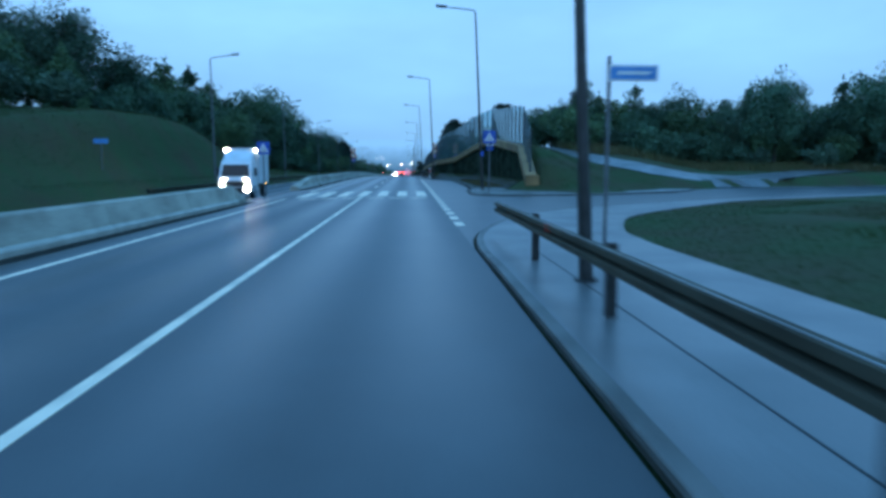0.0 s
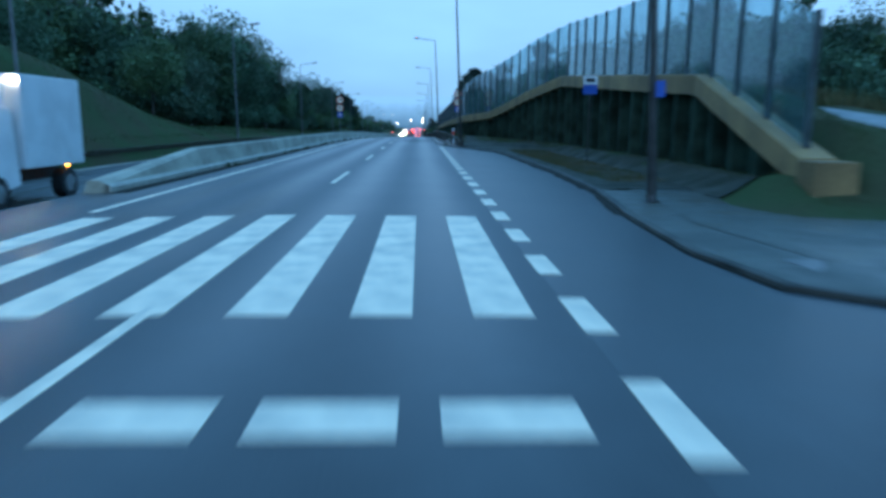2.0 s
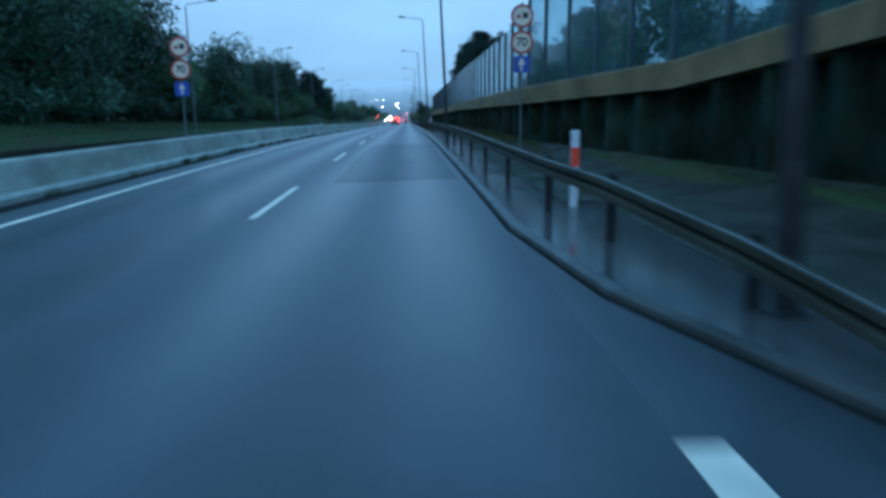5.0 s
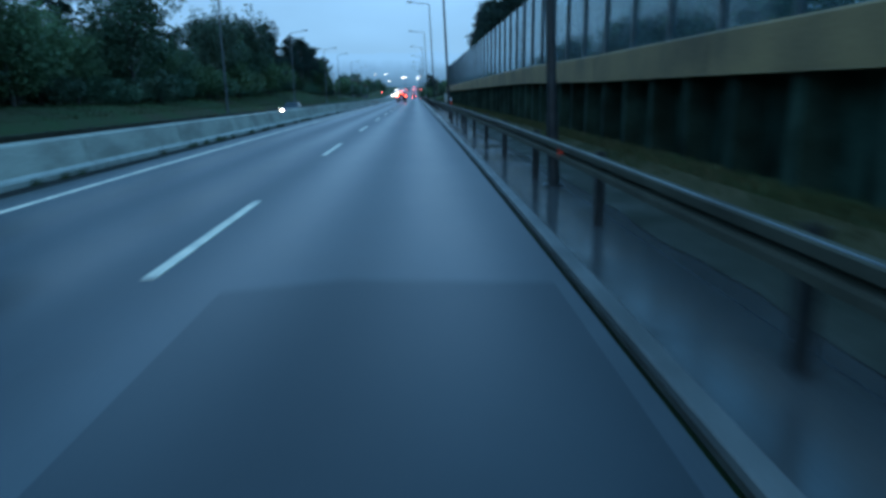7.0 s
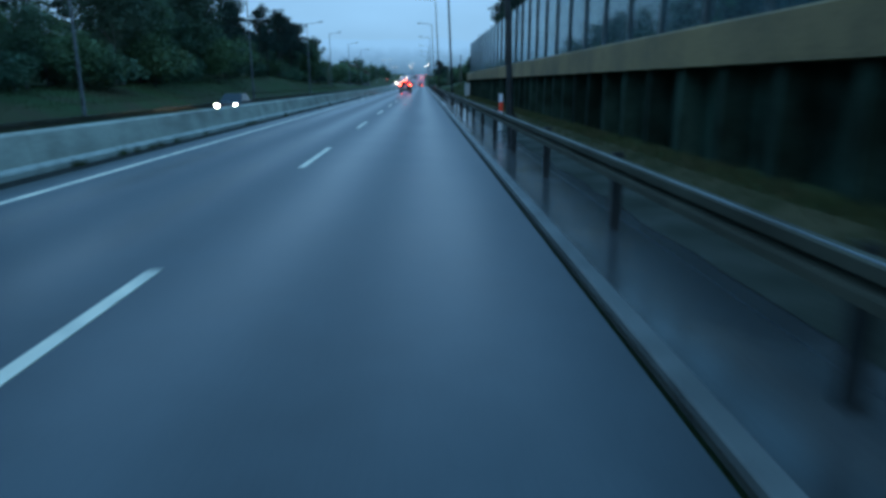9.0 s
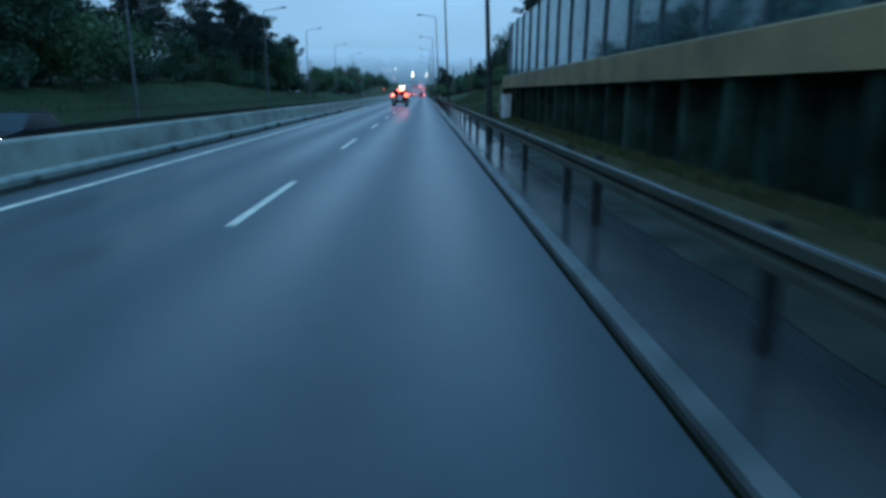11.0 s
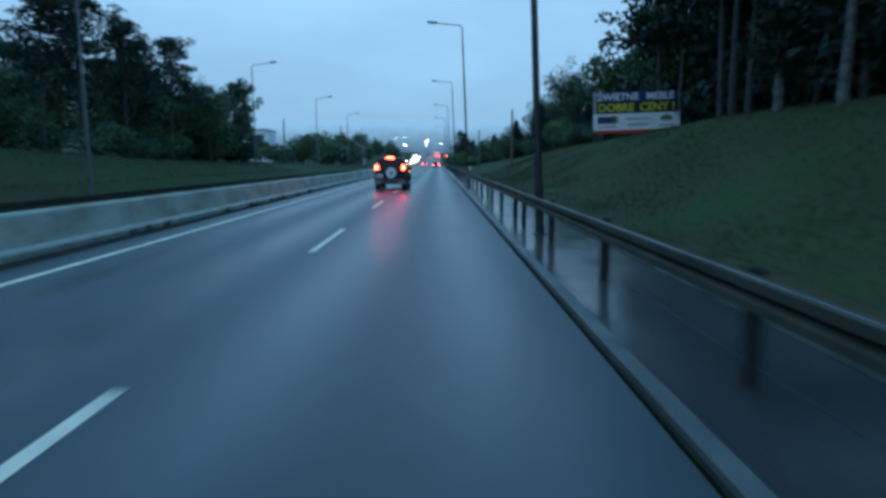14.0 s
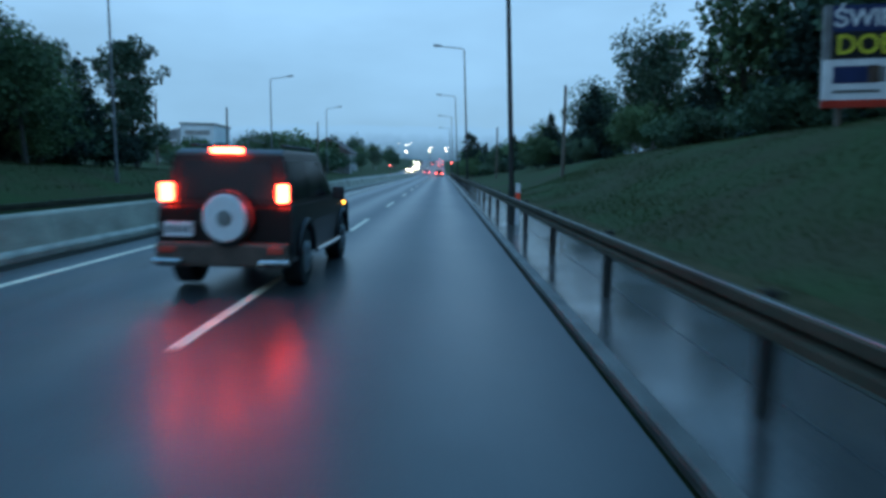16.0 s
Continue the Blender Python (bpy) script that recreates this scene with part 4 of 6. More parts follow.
crossing_sign(pose(-6.95, 33.0, -0.11, 0, 0, 2), 2.43, 0.6, "blue square pedestrian crossing sign on a grey post in the median")


def limit_sign(m, cz, label):
    t = sign_post(m, cz + 1.0, label)
    for k, z in enumerate((cz + 0.62, cz - 0.1)):
        plate("rim", t, disc(0.33, z), -0.045, RED)
        plate("face", t, disc(0.26, z), -0.05, WARM_LIT_SHEET)
        if k:
            lettering("number", "70", 0.34, BLACK, t, pose(0, -0.056, z, 90, 0, 0))
        else:
            plate("symbol", t, square(0.13, 0.09, z - 0.01, -0.1), -0.054, RED)
            plate("symbol", t, square(0.15, 0.16, z + 0.02, 0.09), -0.054, BLACK)
    plate("panel", t, square(0.46, 0.46, cz - 0.72), -0.045, BLUE)
    plate("arrow", t, [(-0.03, cz - 0.9), (0.03, cz - 0.9), (0.03, cz - 0.72), (0.11, cz - 0.72), (0, cz - 0.53), (-0.11, cz - 0.72), (-0.03, cz - 0.72)], -0.05, WARM_LIT_SHEET)
    return t


limit_sign(pose(-7.5, 93.0, 0.6), 2.35, "two round red-rimmed signs over a blue arrow panel, in the median")
limit_sign(pose(3.3, 89.6, 0.3), 3.2, "two round red-rimmed signs over a blue arrow panel, beside the wall")
t = sign_post(pose(6.6, 55.3, 0.2), 3.2, "white and blue bus stop sign on a dark post", "bus stop sign", steel=POST_DARK)
plate("upper_panel", t, square(0.55, 0.32, 3.05), -0.045, WHITE)
plate("pictogram", t, square(0.36, 0.16, 3.05), -0.05, BLACK)
plate("lower_panel", t, square(0.55, 0.36, 2.7), -0.045, BLUE)
t = sign_post(pose(4.45, 41.35, 0.12), 0.1, "small blue plate strapped to the lamp post")
plate("panel", t, square(0.17, 0.3, 2.1), -0.13, BLUE)
t = sign_post(pose(3.0, 10.2, 0.12), 3.05, "blue street name sign with a white rim on a post", "street sign")
plate("panel", t, square(0.75, 0.24, 2.8, 0.36), -0.04, WHITE)
plate("face", t, square(0.69, 0.18, 2.8, 0.36), -0.046, PALE_BLUE)
plate("bar", t, square(0.5, 0.05, 2.8, 0.36), -0.052, WHITE)
t = sign_post(pose(-17.5, 39.8, land(-17.5, 39.8)), 1.8, "small pale blue information plate on the bank", "information sign")
plate("panel", t, square(0.8, 0.26, 1.75), -0.04, PALE_BLUE)

for x, y in ((2.45, 79.5), (2.45, 143.9), (2.1, 237.4)):
    t = base("marker_post", pose(x, y, 0.06), "white roadside marker post with a red reflector", "marker post", "marker posts")
    part("post", box(bmesh.new(), (-0.06, -0.03, 0), (0.06, 0.03, 1.15), 0.015), WHITE, t)
    part("reflector", box(bmesh.new(), (-0.062, -0.036, 0.62), (0.062, -0.028, 0.9)), GLOWING_REFLECTOR, t, "red reflector band with a faint glow painted in")
for y in (9.0, 104.6):
    t = base("rail_reflector", pose(1.86, y, 0.72), "small red reflector fixed to the guard rail", "reflector", "rail reflectors")
    part("plate", box(bmesh.new(), (-0.03, -0.06, -0.05), (0.03, -0.045, 0.05), 0.004), GLOWING_REFLECTOR, t)

# ---- cabinet by the wall ----
t = base("utility_cabinet", pose(3.8, 181.2, 0.33), "pale grey weathered concrete utility cabinet at the foot of the wall", "cabinet")
part("body", box(bmesh.new(), (-0.16, -0.76, 0), (0.16, 0.76, 1.13), 0.02), CABINET, t)
part("lid", box(bmesh.new(), (-0.18, -0.79, 1.13), (0.17, 0.79, 1.18), 0.015), CABINET, t)
part("door", box(bmesh.new(), (-0.175, -0.64, 0.12), (-0.16, 0.64, 1.03), 0.005), CABINET, t)
part("latch", box(bmesh.new(), (-0.2, -0.04, 0.55), (-0.175, 0.0, 0.68), 0.005), STEEL, t)

# ---- billboard ----
t = base("billboard", pose(13.75, 238.0, 3.0, 0, -2.0, -5), "large roadside billboard, black upper half and white lower half", "billboard")
for x in (-2.4, 0, 2.4):
    part("leg", box(bmesh.new(), (x - 0.07, 0.06, -1.2), (x + 0.07, 0.2, 3.3), 0.01), WOOD, t)
part("backing", box(bmesh.new(), (-2.95, 0, 0.62), (2.95, 0.06, 3.45), 0.01), STEEL, t)
part("upper_sheet", box(bmesh.new(), (-2.72, -0.02, 2.72), (2.85, 0, 3.45)), NAVY, t, "dark blue printed sheet")
part("middle_sheet", box(bmesh.new(), (-2.72, -0.02, 1.95), (2.85, 0, 2.72)), BLACK, t, "black printed sheet")
part("lower_sheet", box(bmesh.new(), (-2.95, -0.022, 0.82), (2.95, 0, 1.95)), WHITE, t, "white printed sheet")
part("foot_strip", box(bmesh.new(), (-2.95, -0.024, 0.6), (2.95, 0, 0.82)), RED, t, "red strip")
for word, x, z, size, ink in (("\u015aWIETNE", -1.28, 3.06, 0.66, WHITE), ("MEBLE", 1.6, 3.06, 0.66, WHITE), ("DOBRE", -1.38, 2.33, 0.76, YELLOW), ("CENY", 1.2, 2.33, 0.76, YELLOW), ("!", 2.5, 2.33, 0.76, YELLOW)):
    lettering("headline", word, size, ink, t, pose(x, -0.026, z, 90, 0, 0), 0.006)
part("picture", box(bmesh.new(), (-2.65, -0.028, 1.28), (-1.7, -0.02, 1.76)), NAVY, t, "dark blue picture")
part("picture", box(bmesh.new(), (-1.7, -0.028, 1.28), (-1.4, -0.02, 1.78)), BUMPER, t, "brown picture")
part("picture", box(bmesh.new(), (-1.4, -0.028, 1.3), (-1.2, -0.02, 1.74)), STEEL, t, "grey picture")
for x, z, w, h in ((0.15, 1.55, 1.8, 0.05), (0.1, 1.16, 1.5, 0.06), (-2.0, 1.05, 1.3, 0.045), (2.1, 1.05, 1.2, 0.05)):
    part("text_bar", box(bmesh.new(), (x - w / 2, -0.028, z - h), (x + w / 2, -0.02, z + h)), STEEL, t)
part("logo", profile(bmesh.new(), [(1.7, 1.4), (2.4, 1.4), (2.5, 1.6), (2.05, 1.8), (1.6, 1.6)], "y", -0.028, -0.02), LEAF[1], t, "green shape")


# ---- vehicles ----
def shell(bm, outline, half, taper=()):
    """A body from a side outline (y, z); taper: (z, factor) pairs narrow it with height."""
    profile(bm, outline, "x", -half, half)
    if taper:
        for v in bm.verts:
            v.co.x *= float(np.interp(v.co.z, [a for a, _ in taper], [b for _, b in taper]))
    return bm


def rounded(bm, off):
    bmesh.ops.bevel(bm, geom=list(bm.edges), offset=off, segments=2, affect="EDGES", profile=0.6)
    return bm


def wheel(t, x, y, r, w, out):
    bm = rod(bmesh.new(), (x - w / 2, y, r), (x + w / 2, y, r), r, r, 24)
    rounded(bm, 0.025)
    tyre = part("wheel", bm, RUBBER, t)
    bm = rod(bmesh.new(), (x + out * (w / 2 - 0.02), y, r), (x + out * (w / 2 + 0.012), y, r), r * 0.62, r * 0.55, 18)
    part("rim", bm, STEEL, tyre)
    bm = bmesh.new()
    for k in range(6):
        a = k * math.pi / 3
        rod(bm, (x + out * (w / 2 + 0.012), y, r), (x + out * (w / 2 + 0.016), y + math.cos(a) * r * 0.5, r + math.sin(a) * r * 0.5), 0.03, 0.022, 6)
    part("spoke", bm, STEEL, tyre)


def off_roader(m):
    t = base("off_road_car", m, "dark off-road car with lit brake lights and white spare wheel", "car")
    lower = [(-2.05, 0.4), (-2.1, 0.55), (-2.08, 1.02), (-2.0, 1.06), (1.0, 1.06), (1.95, 0.98), (2.1, 0.85), (2.12, 0.5), (1.85, 0.42), (1.75, 0.62), (1.55, 0.8), (1.25, 0.82), (1.0, 0.66), (0.9, 0.4), (-0.85, 0.4), (-0.95, 0.66), (-1.2, 0.82), (-1.5, 0.8), (-1.7, 0.58), (-1.78, 0.36)]
    part("body", shell(bmesh.new(), lower, 0.9, [(0.4, 0.97), (0.75, 1.0), (1.06, 0.96)]), CAR_DARK, t, "dark glossy paint")
    roof = [(-2.02, 1.04), (-1.92, 1.68), (-1.75, 1.74), (0.1, 1.74), (0.25, 1.7), (0.95, 1.04)]
    part("cabin", rounded(shell(bmesh.new(), roof, 0.84, [(1.04, 1.0), (1.74, 0.83)]), 0.03), CAR_DARK, t)
    for s in (-1, 1):
        pane = [(-1.85, 1.12), (-1.78, 1.6), (-1.0, 1.62), (-1.0, 1.12)], [(-0.94, 1.12), (-0.94, 1.62), (-0.1, 1.62), (-0.1, 1.12)], [(-0.04, 1.12), (-0.04, 1.62), (0.14, 1.6), (0.72, 1.12)]
        for pts in pane:
            bm = profile(bmesh.new(), pts, "x", s * 0.838, s * 0.848)
            for v in bm.verts:
                v.co.x *= float(np.interp(v.co.z, [1.04, 1.74], [1.0, 0.835]))
            part("side_window", bm, WINDOW, t)
    bm = profile(bmesh.new(), [(-0.66, 1.14), (0.66, 1.14), (0.58, 1.6), (-0.58, 1.6)], "y", 0, 0.012)
    ob = part("rear_window", bm, WINDOW, t)
    ob.matrix_local = pose(0, -2.03 - 0.17, 0, -8.5, 0, 0)
    bm = profile(bmesh.new(), [(-0.72, 1.1), (0.72, 1.1), (0.62, 1.66), (-0.62, 1.66)], "y", -0.006, 0.006)
    for v in bm.verts:
        v.co.y += 0.955 - (v.co.z - 1.04) * 1.06
    part("windscreen", bm, WINDOW, t)
    part("rear_bumper", rounded(box(bmesh.new(), (-0.86, -2.24, 0.33), (0.86, -2.0, 0.62)), 0.04), BUMPER, t)
    part("front_bumper", rounded(box(bmesh.new(), (-0.68, 2.0, 0.4), (0.86, 2.2, 0.66)), 0.04), TRIM, t)
    bm = bmesh.new()
    for x in (-0.4, 0.4):
        rod(bm, (x, 2.22, 0.4), (x, 2.26, 1.0), 0.03)
    rod(bm, (-0.62, 2.25, 1.0), (0.62, 2.25, 1.0), 0.03)
    rod(bm, (-0.62, 2.25, 0.75), (0.62, 2.25, 0.75), 0.025)
    part("bull_bar", bm, CHROME, t)
    for s in (-1, 1):
        part("bumper_tube", rod(bmesh.new(), (s * 0.5, -2.28, 0.4), (s * 0.88, -2.24, 0.4), 0.035), CHROME, t)
        part("side_step", rod(bmesh.new(), (s * 0.92, -0.85, 0.4), (s * 0.92, 0.9, 0.4), 0.035), CHROME, t, "bright side tube")
        part("roof_rail", rod(bmesh.new(), (s * 0.62, -1.6, 1.79), (s * 0.62, 0.0, 1.79), 0.02), TRIM, t)
        part("tail_light", rounded(box(bmesh.new(), (s * 0.76 - 0.075, -2.12, 1.1), (s * 0.76 + 0.075, -2.03, 1.32)), 0.03), TAIL, t, "lit red tail light")
        part("bumper_light", box(bmesh.new(), (s * 0.7 - 0.1, -2.255, 0.5), (s * 0.7 + 0.1, -2.22, 0.57), 0.01), RED, t)
        part("mirror", rounded(box(bmesh.new(), (s * 0.98 - 0.1, 0.5, 1.05), (s * 0.98 + 0.1, 0.6, 1.24)), 0.03), TRIM, t)
        part("side_indicator", box(bmesh.new(), (s * 0.875 - 0.015, 1.55, 0.92), (s * 0.875 + 0.015, 1.68, 0.97), 0.005), INDICATOR, t, "lit amber side light")
        for y in (-1.35, 1.4):
            wheel(t, s * 0.76, y, 0.37, 0.27, s)
            bm, rings = bmesh.new(), []
            for k in range(11):
                a = math.pi * k / 10
                rings.append([bm.verts.new((s * 0.9 + 0.045 * math.cos(b), y + math.cos(a) * (0.42 + 0.045 * math.sin(b)), 0.42 + math.sin(a) * (0.42 + 0.045 * math.sin(b)))) for b in (c * math.pi / 4 for c in range(8))])
            for p, q in zip(rings, rings[1:]):
                for c in range(8):
                    bm.faces.new((p[c], p[(c + 1) % 8], q[(c + 1) % 8], q[c]))
            bm.faces.new(rings[0])
            bm.faces.new(rings[-1][::-1])
            part("wheel_arch", bm, TRIM, t, smooth=True)
    part("high_brake_light", rounded(box(bmesh.new(), (-0.2, -2.0, 1.68), (0.2, -1.9, 1.75)), 0.015), TAIL, t, "lit red high brake light")
    bm = rod(bmesh.new(), (0.08, -2.1, 0.92), (0.08, -2.3, 0.92), 0.33, 0.33, 32)
    spare = part("spare_wheel", rounded(bm, 0.03), RUBBER, t)
    part("cover", rounded(rod(bmesh.new(), (0.08, -2.29, 0.92), (0.08, -2.33, 0.92), 0.29, 0.27, 32), 0.01), WHITE, spare, "round pale spare wheel cover")
    part("hub", rod(bmesh.new(), (0.08, -2.33, 0.92), (0.08, -2.338, 0.92), 0.1, 0.09, 16), STEEL, spare, "grey round hub")
    part("number_plate", box(bmesh.new(), (-0.78, -2.145, 0.68), (-0.4, -2.12, 0.86), 0.006), WHITE, t, "pale number plate")
    bm = bmesh.new()
    for k in range(5):
        box(bm, (-0.74 + k * 0.065, -2.15, 0.73), (-0.705 + k * 0.065, -2.146, 0.81))
    part("plate_bar", bm, BLACK, t)
    part("exhaust", rod(bmesh.new(), (0.5, -2.2, 0.33), (0.5, -1.9, 0.33), 0.035), STEEL, t)
    return t


off_roader(pose(-2.62, 228.9, -0.01, 0, 0, -1.5) @ Matrix.Diagonal((0.94, 1, 1.02, 1)))


def saloon(m, paint, label, lit_head, lit_tail, group=""):
    """Faces +y."""
    t = base("car", m, label, "car", group)
    lower = [(-2.1, 0.35), (-2.15, 0.7), (-2.0, 0.9), (1.1, 0.9), (2.05, 0.76), (2.15, 0.55), (2.1, 0.3), (1.75, 0.28), (1.65, 0.5), (1.35, 0.62), (1.05, 0.5), (0.95, 0.28), (-0.95, 0.28), (-1.05, 0.5), (-1.35, 0.62), (-1.65, 0.5), (-1.75, 0.28)]
    part("body", shell(bmesh.new(), lower, 0.86, [(0.3, 0.95), (0.6, 1.0), (0.9, 0.95)]), paint, t)
    part("cabin", rounded(shell(bmesh.new(), [(-1.7, 0.88), (-1.2, 1.4), (0.0, 1.43), (0.95, 0.88)], 0.8, [(0.88, 1.0), (1.43, 0.78)]), 0.03), WINDOW, t)
    part("roof", rounded(box(bmesh.new(), (-0.6, -1.15, 1.4), (0.6, -0.02, 1.45)), 0.02), paint, t)
    for s in (-1, 1):
        part("headlight", rounded(box(bmesh.new(), (s * 0.64 - 0.13, 2.02, 0.56), (s * 0.64 + 0.13, 2.14, 0.72)), 0.03), lit_head, t, "lit headlight")
        part("tail_light", rounded(box(bmesh.new(), (s * 0.68 - 0.12, -2.16, 0.66), (s * 0.68 + 0.12, -2.06, 0.82)), 0.02), lit_tail, t, "red tail light")
        part("mirror", rounded(box(bmesh.new(), (s * 0.92 - 0.08, 0.55, 0.88), (s * 0.92 + 0.08, 0.63, 1.0)), 0.02), TRIM, t)
        for y in (-1.35, 1.35):
            wheel(t, s * 0.75, y, 0.31, 0.2, s)
    part("grille", box(bmesh.new(), (-0.42, 2.1, 0.42), (0.42, 2.165, 0.6), 0.01), TRIM, t)
    part("bumper", rounded(box(bmesh.new(), (-0.84, -2.2, 0.34), (0.84, -2.08, 0.55)), 0.03), TRIM, t)
    part("number_plate", box(bmesh.new(), (-0.26, -2.215, 0.42), (0.26, -2.2, 0.53), 0.004), WHITE, t)
    return t


saloon(pose(-13.6, 172.5, -0.68, 0, 0, 180), CAR_DARK, "dark oncoming car with bright headlights", HEAD, RED, "oncoming cars")
for x, y, paint in ((-11.2, 452, CAR_GREY), (-12.6, 476, CAR_WHITE), (-11.4, 585, CAR_GREY), (-12.2, 604, CAR_DARK)):
    saloon(pose(x, y, rise(y), 0, 0, 180), paint, "distant oncoming car with headlights lit", FAR_HEAD, RED, "distant cars")
for x, y, paint in ((-0.6, 372, CAR_DARK), (-4.4, 415, CAR_GREY), (-5.4, 590, CAR_DARK), (-1.2, 598, CAR_GREY), (-4.9, 620, CAR_DARK)):
    saloon(pose(x, y, rise(y) - 0.02), paint, "distant dark car with brake lights lit", TRIM, FAR_TAIL, "distant cars")


def box_truck(m):
    """Faces +y."""
    t = base("box_truck", m, "white box truck coming the other way with bright headlights", "truck")
    cab = [(1.2, 0.55), (1.2, 2.5), (2.3, 2.5), (2.55, 2.35), (2.95, 1.4), (3.05, 1.2), (3.05, 0.45), (1.9, 0.45)]
    part("cab", rounded(shell(bmesh.new(), cab, 1.05, [(0.45, 1.0), (1.3, 1.0), (2.5, 0.9)]), 0.04), CAR_WHITE, t)
    bm = profile(bmesh.new(), [(-0.9, 1.45), (0.9, 1.45), (0.8, 2.2), (-0.8, 2.2)], "y", -0.01, 0.012)
    for v in bm.verts:
        v.co.y += 2.955 - (v.co.z - 1.4) * 0.421
    part("windscreen", bm, WINDOW, t)
    part("wind_deflector", rounded(shell(bmesh.new(), [(1.3, 2.5), (1.3, 3.1), (1.55, 3.1), (2.35, 2.5)], 0.9), 0.03), CAR_WHITE, t)
    part("box_body", rounded(box(bmesh.new(), (-1.14, -1.9, 0.95), (1.14, 1.05, 3.3)), 0.03), CAR_WHITE, t, "white box body")
    part("chassis", box(bmesh.new(), (-0.45, -1.8, 0.55), (0.45, 1.3, 0.9)), TRIM, t)
    part("bumper", rounded(box(bmesh.new(), (-1.05, 2.95, 0.4), (1.05, 3.15, 0.75)), 0.04), TRIM, t)
    part("grille", box(bmesh.new(), (-0.55, 3.04, 0.8), (0.55, 3.07, 1.15), 0.01), TRIM, t)
    for s in (-1, 1):
        part("headlight", rounded(box(bmesh.new(), (s * 0.78 - 0.16, 3.06, 0.5), (s * 0.78 + 0.16, 3.18, 0.76)), 0.03), HEAD, t, "bright lit headlight")
        part("marker_light", box(bmesh.new(), (s * 0.7 - 0.12, 3.0, 1.2), (s * 0.7 + 0.12, 3.07, 1.28), 0.01), FAR_HEAD, t)
        part("roof_light", box(bmesh.new(), (s * 0.98 - 0.1, 1.04, 3.12), (s * 0.98 + 0.1, 1.1, 3.2), 0.01), FAR_HEAD, t)
        part("mirror", rounded(box(bmesh.new(), (s * 1.2 - 0.09, 2.45, 1.5), (s * 1.2 + 0.09, 2.55, 2.0)), 0.02), TRIM, t)
        part("side_lamp", box(bmesh.new(), (s * 1.13 - 0.01, -1.0, 0.9), (s * 1.13 + 0.01, -0.85, 0.95)), INDICATOR, t)
        wheel(t, s * 0.92, 2.15, 0.42, 0.26, s)
        wheel(t, s * 0.92, -1.1, 0.42, 0.34, s)
    return t


box_truck(pose(-11.1, 47.0, -0.68, 0, 0, 180))

coming = box_truck(pose(-10.6, 500.0, rise(500), 0, 0, 180))
tagged(coming, "distant white box truck coming the other way with lit headlights", "truck")
lorry = box_truck(pose(-0.6, 560.0, rise(560)))
for s in (-1, 1):
    part("rear_lamp", box(bmesh.new(), (s * 0.9 - 0.14, -1.96, 0.98), (s * 0.9 + 0.14, -1.9, 1.2), 0.01), FAR_TAIL, lorry, "lit red rear lamp")
    part("top_lamp", box(bmesh.new(), (s * 0.85 - 0.1, -1.96, 3.08), (s * 0.85 + 0.1, -1.9, 3.2), 0.01), FAR_TAIL, lorry, "lit red marker lamp")
tagged(lorry, "white box truck waiting in the distant queue with rear lamps lit", "truck")


def signal(m, h):
    t = base("traffic_signal", m, "distant traffic signal on a pole showing red", "traffic signal", "distant signals")
    part("pole", rod(bmesh.new(), (0, 0, -0.3), (0, 0, h + 0.2), 0.06, 0.05, 10), LAMP_STEEL, t)
    head = part("head", rounded(box(bmesh.new(), (-0.17, -0.22, h - 0.75), (0.17, 0.0, h + 0.25)), 0.03), TRIM, t)
    for k in range(3):
        z = h + 0.05 - 0.3 * k
        part("lens", rod(bmesh.new(), (0, -0.22, z), (0, -0.245, z), 0.13, 0.12, 16), WINDOW if k else FAR_TAIL, head, "" if k else "lit red lens")
    return t


for x, y, h in ((2.3, 384, 3.2), (8.3, 372, 4.0), (-15.8, 428, 2.4)):
    signal(pose(x, y, max(land(x, y), -0.1)), h)

# ---- distance: houses, lamps and hills ----


def far_house(m, w, d, h, label):
    t = base("house", m, label, "house", "distant houses")
    part("wall", box(bmesh.new(), (-w / 2, -d / 2, -3), (w / 2, d / 2, h)), PLASTER, t)
    part("roof", profile(bmesh.new(), [(-w / 2 - 0.4, h), (w / 2 + 0.4, h), (0, h + w * 0.35)], "y", -d / 2 - 0.4, d / 2 + 0.4), ROOF, t)
    for k in range(3):
        x = (k - 1) * w * 0.3
        win = part("window", box(bmesh.new(), (x - 0.55, -d / 2 - 0.05, h * 0.4), (x + 0.55, -d / 2 + 0.02, h * 0.75), 0.02), WHITE, t)
        part("glass", box(bmesh.new(), (x - 0.45, -d / 2 - 0.06, h * 0.4 + 0.1), (x + 0.45, -d / 2 - 0.045, h * 0.75 - 0.1)), WINDOW, win)
    return t


t = base("flat_building", pose(-31.6, 306, 1.0, 0, 0, 4), "pale grey low commercial building with a lean-to beyond the bank", "building")
part("wall", box(bmesh.new(), (-0.6, -4, -1.5), (3.4, 4, 5.5)), PANEL, t)
part("roof", box(bmesh.new(), (-0.75, -4.15, 5.5), (3.55, 4.15, 5.72), 0.03), STEEL, t)
part("lean_to", profile(bmesh.new(), [(-3.6, -1.5), (-0.6, -1.5), (-0.6, 5.2), (-3.6, 4.5)], "y", -3.2, 3.5), PLASTER, t, "pale rendered lean-to")
